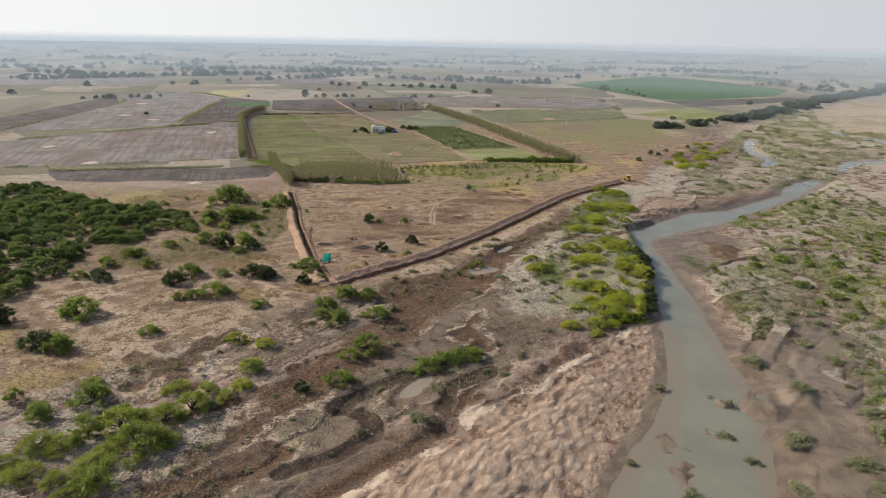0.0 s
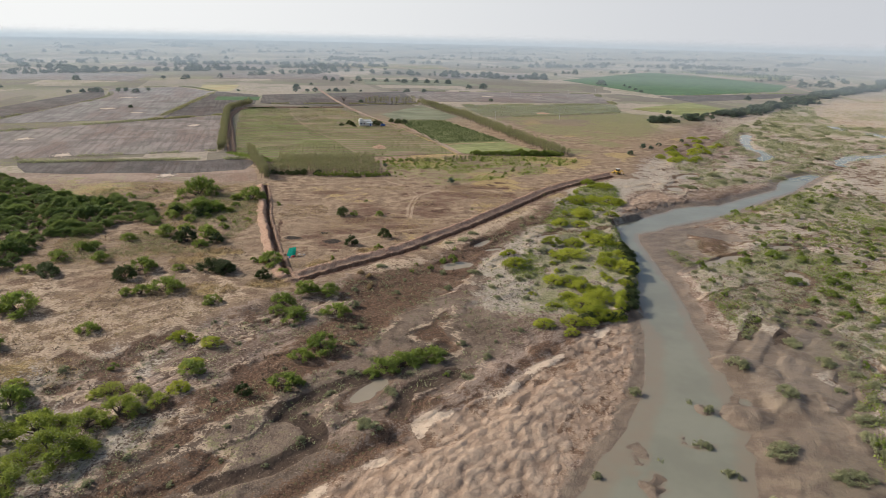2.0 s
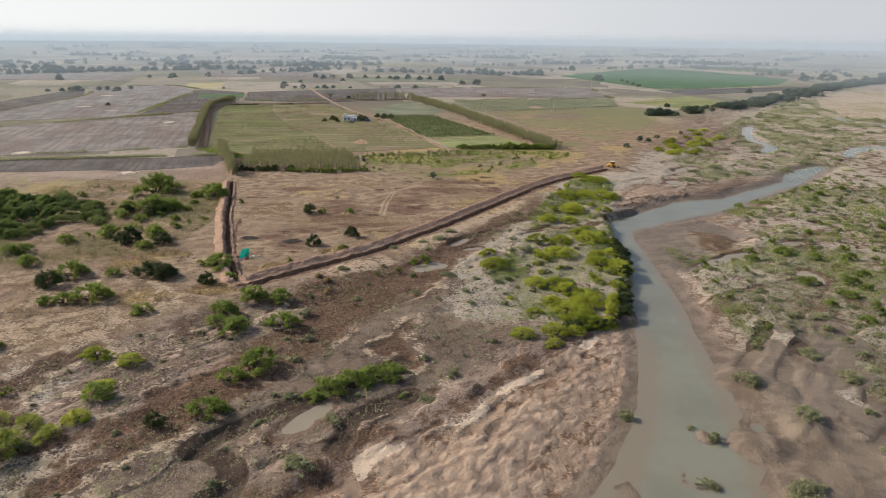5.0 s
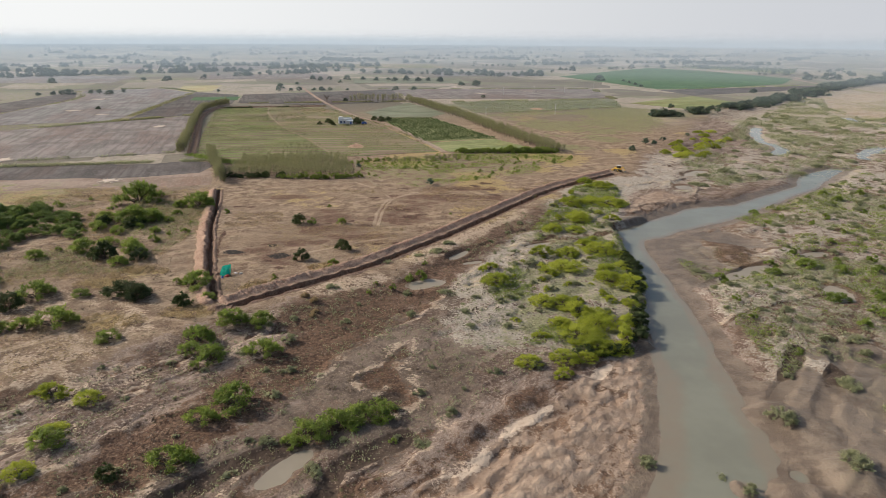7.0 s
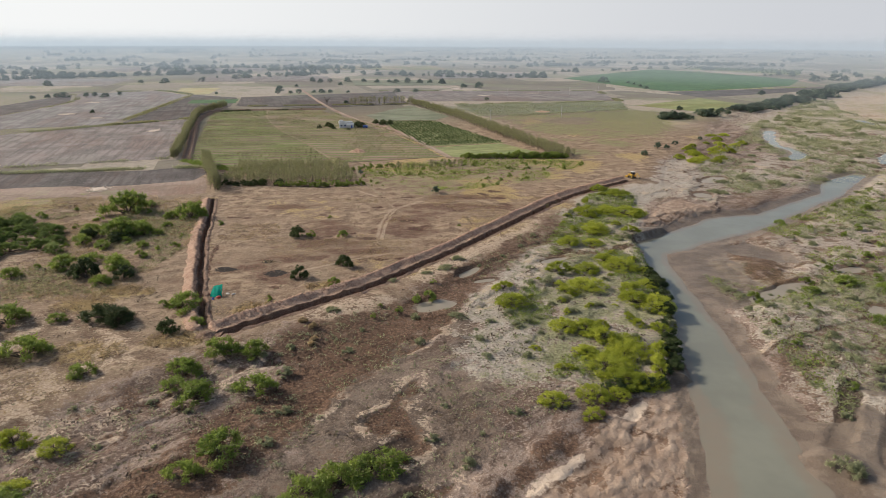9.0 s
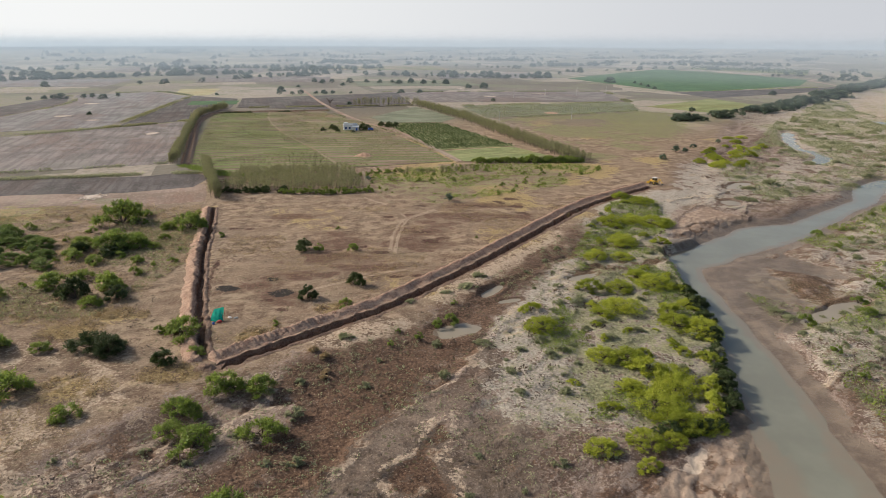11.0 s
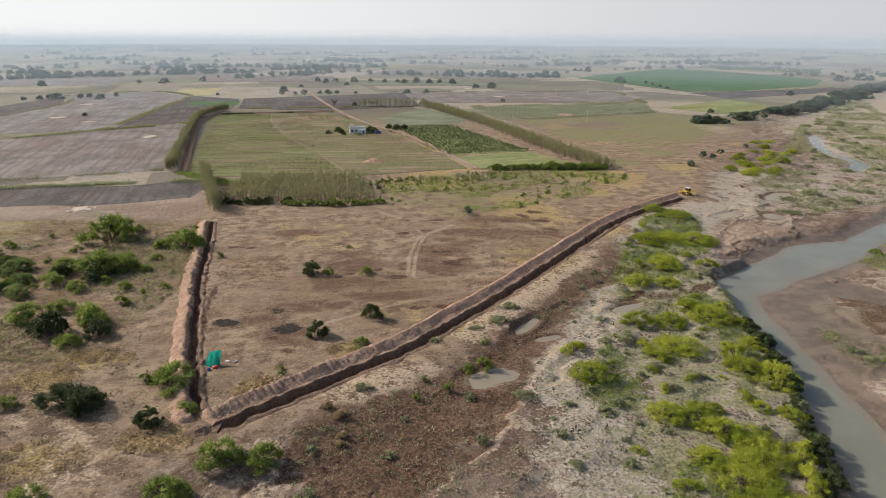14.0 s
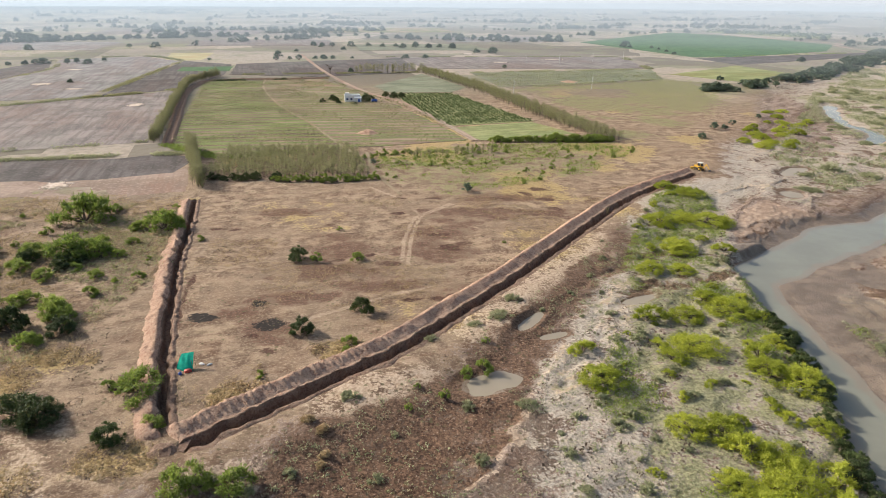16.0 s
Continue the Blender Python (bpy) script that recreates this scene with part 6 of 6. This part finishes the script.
# ---- green shelter ----
M_TARP = plain("green_tarpaulin", (0.010, 0.33, 0.225), 0.85, 0.35, 1.3, 0.0, 0.1)
M_POLE = plain("weathered_pole", (0.22, 0.15, 0.10), 0.9, 0.4, 5)
M_RED = plain("red_plastic", (0.45, 0.07, 0.05), 0.5, 0.3, 2)
M_SACK = plain("white_sacking", (0.66, 0.63, 0.58), 0.9, 0.25, 2)


def make_shelter(x, y, turn):
    s = new("tarpaulin_shelter")
    n = 26
    u, v = np.meshgrid(np.linspace(0, 1, n), np.linspace(0, 1, n))
    u, v = u.ravel(), v.ravel()
    px = 1.05 - 2.0 * v + 0.25 * np.sin(5 * u + 3 * v) * v
    py = (u - 0.5) * (2.5 + 0.7 * v)
    top = 2.9 - 0.7 * u
    pz = top * (1 - v) ** 0.72 + 0.20 * v * (1 - v) * np.sin(16 * u + 4 * v) + 0.10 * fbm(px, py, 0.5, 3, 711) + 0.06
    cloth = np.stack([px, py, np.maximum(pz, 0.03)], 1)
    k = (np.arange(n - 1)[None] + n * np.arange(n - 1)[:, None]).ravel()
    q = np.stack([k, k + 1, k + n + 1, k + n], 1)
    under = cloth - np.array([0.015, 0, 0.03])
    m = len(cloth)
    edge = [i for i in range(n)] + [n * i + n - 1 for i in range(1, n)] + [n * n - 1 - i for i in range(1, n)] + [n * (n - 1 - i) for i in range(1, n - 1)]
    rim = [(edge[i], edge[(i + 1) % len(edge)], m + edge[(i + 1) % len(edge)], m + edge[i]) for i in range(len(edge))]
    part("tarpaulin", mesh_of("tarpaulin", np.concatenate([cloth, under]), [tuple(f) for f in q] + [tuple(m + i for i in f[::-1]) for f in q] + rim, M_TARP), None, s)
    for py0, top0 in ((-1.15, 2.95), (1.15, 2.25)):
        part("pole", tube([(1.07, py0, -0.3), (1.05, py0, top0)], [0.06, 0.045]), M_POLE, s)
    part("pole", tube([(1.05, -1.2, 2.87), (1.05, 1.2, 2.17)], [0.045, 0.04]), M_POLE, s)
    part("pole", tube([(-0.4, -1.5, -0.2), (-0.75, -1.45, 2.2)], [0.05, 0.04]), M_POLE, s)
    s.matrix_basis = pose(x, y, at(x, y), 0, 0, turn)
    return tagged(s, "green tarpaulin shelter on poles beside the trench", "shelter")


make_shelter(-41.0, 212.4, 84)


def make_sack(name, x, y, sx, sy, sz, turn, material, label, category, seed):
    bm = bmesh.new()
    bmesh.ops.create_icosphere(bm, subdivisions=3, radius=1)
    for vert in bm.verts:
        d = 1 + 0.25 * noise.noise(vert.co * 1.8 + Vector((seed, 0, 0)))
        vert.co = Vector((vert.co.x * sx * d, vert.co.y * sy * d, max(vert.co.z, -0.55) * sz * d))
    me = bpy.data.meshes.new(name)
    bm.to_mesh(me)
    bm.free()
    me.materials.append(material)
    me.shade_smooth()
    ob = new(name, me)
    ob.matrix_basis = pose(x, y, at(x, y, 0.5 * sz), 0, 0, turn)
    return tagged(ob, label, category)


make_sack("red_bundle", -40.3, 211.2, 0.75, 0.5, 0.35, 20, M_RED, "red plastic bundle under the shelter", "bundle", 3)
make_sack("white_sack", -38.7, 213.6, 0.55, 0.3, 0.22, -20, M_SACK, "white sack lying on bare soil", "sack", 5)
make_sack("white_sack", -37.2, 213.4, 0.5, 0.22, 0.2, 40, M_SACK, "white sack lying on bare soil", "sack", 7)
make_sack("white_sack", -42.9, 214.0, 0.4, 0.28, 0.3, 40, M_SACK, "white sack lying on bare soil", "sack", 9)
make_sack("dark_can", -41.4, 210.4, 0.3, 0.3, 0.4, 0, M_BLUE, "dark blue can beside the shelter", "can", 11)

# ---- backhoe loader ----
M_YELLOW = plain("yellow_paint", (0.62, 0.36, 0.03), 0.45, 0.3, 1.5)
M_RUBBER = plain("rubber", (0.025, 0.024, 0.023), 0.9, 0.3, 3)
M_STEEL = plain("worn_steel", (0.16, 0.15, 0.14), 0.5, 0.4, 3, 0.6)


def beam(p, q, w, h):
    a, b = Vector(p), Vector(q)
    return block(w, h, (b - a).length, 0, 0, 0, 0.03, None), a, (b - a).to_track_quat("Z", "X").to_matrix().to_4x4()


def add_beam(name, p, q, w, h, material, parent):
    bm, a, turn = beam(p, q, w, h)
    bmesh.ops.transform(bm, matrix=Matrix.Translation(a) @ turn, verts=bm.verts)
    return part(name, bm, material, parent)


def make_backhoe(x, y, turn):
    """Nose along +x, digging arm behind."""
    b = new("backhoe_loader")
    part("chassis", block(4.2, 0.9, 0.5, 0, 0, 0.65, 0.05), M_STEEL, b)
    hood = part("hood", block(1.7, 1.0, 0.75, 1.25, 0, 1.1, 0.12), M_YELLOW, b)
    part("exhaust", tube([(1.4, 0.3, 1.8), (1.4, 0.3, 2.5)], [0.05, 0.05], 8), M_STEEL, hood)
    cab = part("cab", block(1.7, 1.6, 0.75, -0.5, 0, 1.1, 0.06), M_YELLOW, b)
    for px, py in ((0.3, 0.72), (0.3, -0.72), (-1.28, 0.72), (-1.28, -0.72)):
        part("pillar", block(0.1, 0.1, 1.15, px, py, 1.85, 0.02), M_YELLOW, cab)
    part("pane", block(0.04, 1.3, 1.0, 0.32, 0, 1.9, 0), M_PANE, cab)
    part("pane", block(0.04, 1.3, 1.0, -1.3, 0, 1.9, 0), M_PANE, cab)
    part("pane", block(1.4, 0.04, 1.0, -0.5, 0.74, 1.9, 0), M_PANE, cab)
    part("pane", block(1.4, 0.04, 1.0, -0.5, -0.74, 1.9, 0), M_PANE, cab)
    part("cab_roof", block(2.0, 1.75, 0.18, -0.5, 0, 3.0, 0.06), M_SACK, b, "pale cab roof")
    for wx, r, w in ((1.5, 0.5, 0.3), (-1.0, 0.78, 0.42)):
        for side in (-1, 1):
            wheel = part("wheel", tube([(wx, side * 0.85 - w / 2, r), (wx, side * 0.85 - w / 2 + 0.05, r), (wx, side * 0.85 + w / 2 - 0.05, r), (wx, side * 0.85 + w / 2, r)], [r * 0.9, r, r, r * 0.9], 20), M_RUBBER, b)
            part("rim", tube([(wx, side * 0.85 + side * (w / 2 - 0.04), r), (wx, side * 0.85 + side * (w / 2 + 0.03), r)], [r * 0.5, r * 0.45], 14), M_YELLOW, wheel)
    for side in (-0.55, 0.55):
        add_beam("loader_arm", (0.4, side, 1.5), (2.6, side, 0.6), 0.14, 0.24, M_YELLOW, b)
        add_beam("stabiliser_leg", (-1.8, side * 1.3, 1.1), (-2.0, side * 2.3, 0.1), 0.14, 0.14, M_YELLOW, b)
    bucket = block(0.8, 2.2, 0.75, 2.9, 0, 0.12, 0.12)
    part("loader_bucket", bucket, M_YELLOW, b)
    add_beam("boom", (-2.0, 0, 1.1), (-3.5, 0, 3.0), 0.28, 0.36, M_YELLOW, b)
    add_beam("dipper", (-3.4, 0, 3.0), (-5.1, 0, 1.3), 0.22, 0.28, M_YELLOW, b)
    add_beam("ram", (-2.4, 0, 1.9), (-3.6, 0, 3.25), 0.1, 0.1, M_STEEL, b)
    part("digging_bucket", block(0.7, 0.75, 0.7, -5.25, 0, 0.55, 0.14, pose(0, 0, 0, 0, 25, 0)), M_STEEL, b)
    b.matrix_basis = pose(x, y, at(x, y), 0, 0, turn)
    return tagged(b, "yellow backhoe loader standing at the end of a trench", "backhoe")


make_backhoe(105.6, 359.4, 118)

# ---- backdrop of hazy sky and distance, with glowing haze veils ----
def ring(name, radius, low, high, material, label):
    n, verts, faces = 160, [], []
    for z in (low, high):
        verts += [(radius * math.sin(2 * math.pi * k / n), 60 + radius * math.cos(2 * math.pi * k / n), z) for k in range(n)]
    faces = [(k, (k + 1) % n, n + (k + 1) % n, n + k) for k in range(n)]
    return tagged(new(name, mesh_of(name, verts, faces, material)), label, "backdrop", kind="structure")


def sky_backdrop_material():
    n = Nodes("hazy_sky")
    sep = n.add("SeparateXYZ", Vector=n.where())
    x, z = n.last.outputs[0], n.last.outputs[2]
    side = n.span(x, -3200, 3400)
    low = n.mix(side, (0.74, 0.80, 0.84), (0.57, 0.61, 0.655))
    high = n.mix(side, (0.93, 0.94, 0.935), (0.595, 0.615, 0.655))
    c = n.mix(n.span(z, -25, 45), low, high)
    e = n.add("Emission", Color=c, Strength=1.0)
    n.tree.links.new(e, n.out.inputs[0])
    return n.mat


# Haze painted as a faint glow mixed with transparency.
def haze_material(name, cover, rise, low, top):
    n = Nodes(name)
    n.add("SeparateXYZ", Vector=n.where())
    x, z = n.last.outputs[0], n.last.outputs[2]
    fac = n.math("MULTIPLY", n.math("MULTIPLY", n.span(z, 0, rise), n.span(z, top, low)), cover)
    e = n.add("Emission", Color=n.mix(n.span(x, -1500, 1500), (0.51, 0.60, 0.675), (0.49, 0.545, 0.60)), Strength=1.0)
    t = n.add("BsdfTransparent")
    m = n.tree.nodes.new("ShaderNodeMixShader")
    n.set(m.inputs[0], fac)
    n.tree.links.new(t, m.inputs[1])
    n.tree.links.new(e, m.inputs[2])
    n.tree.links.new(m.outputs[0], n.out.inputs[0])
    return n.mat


ring("sky_backdrop", 4600, -60, 620, sky_backdrop_material(), "pale hazy sky fading into the distance")
# Added glowing rings imitate the haze that thickens between near fields and sky.
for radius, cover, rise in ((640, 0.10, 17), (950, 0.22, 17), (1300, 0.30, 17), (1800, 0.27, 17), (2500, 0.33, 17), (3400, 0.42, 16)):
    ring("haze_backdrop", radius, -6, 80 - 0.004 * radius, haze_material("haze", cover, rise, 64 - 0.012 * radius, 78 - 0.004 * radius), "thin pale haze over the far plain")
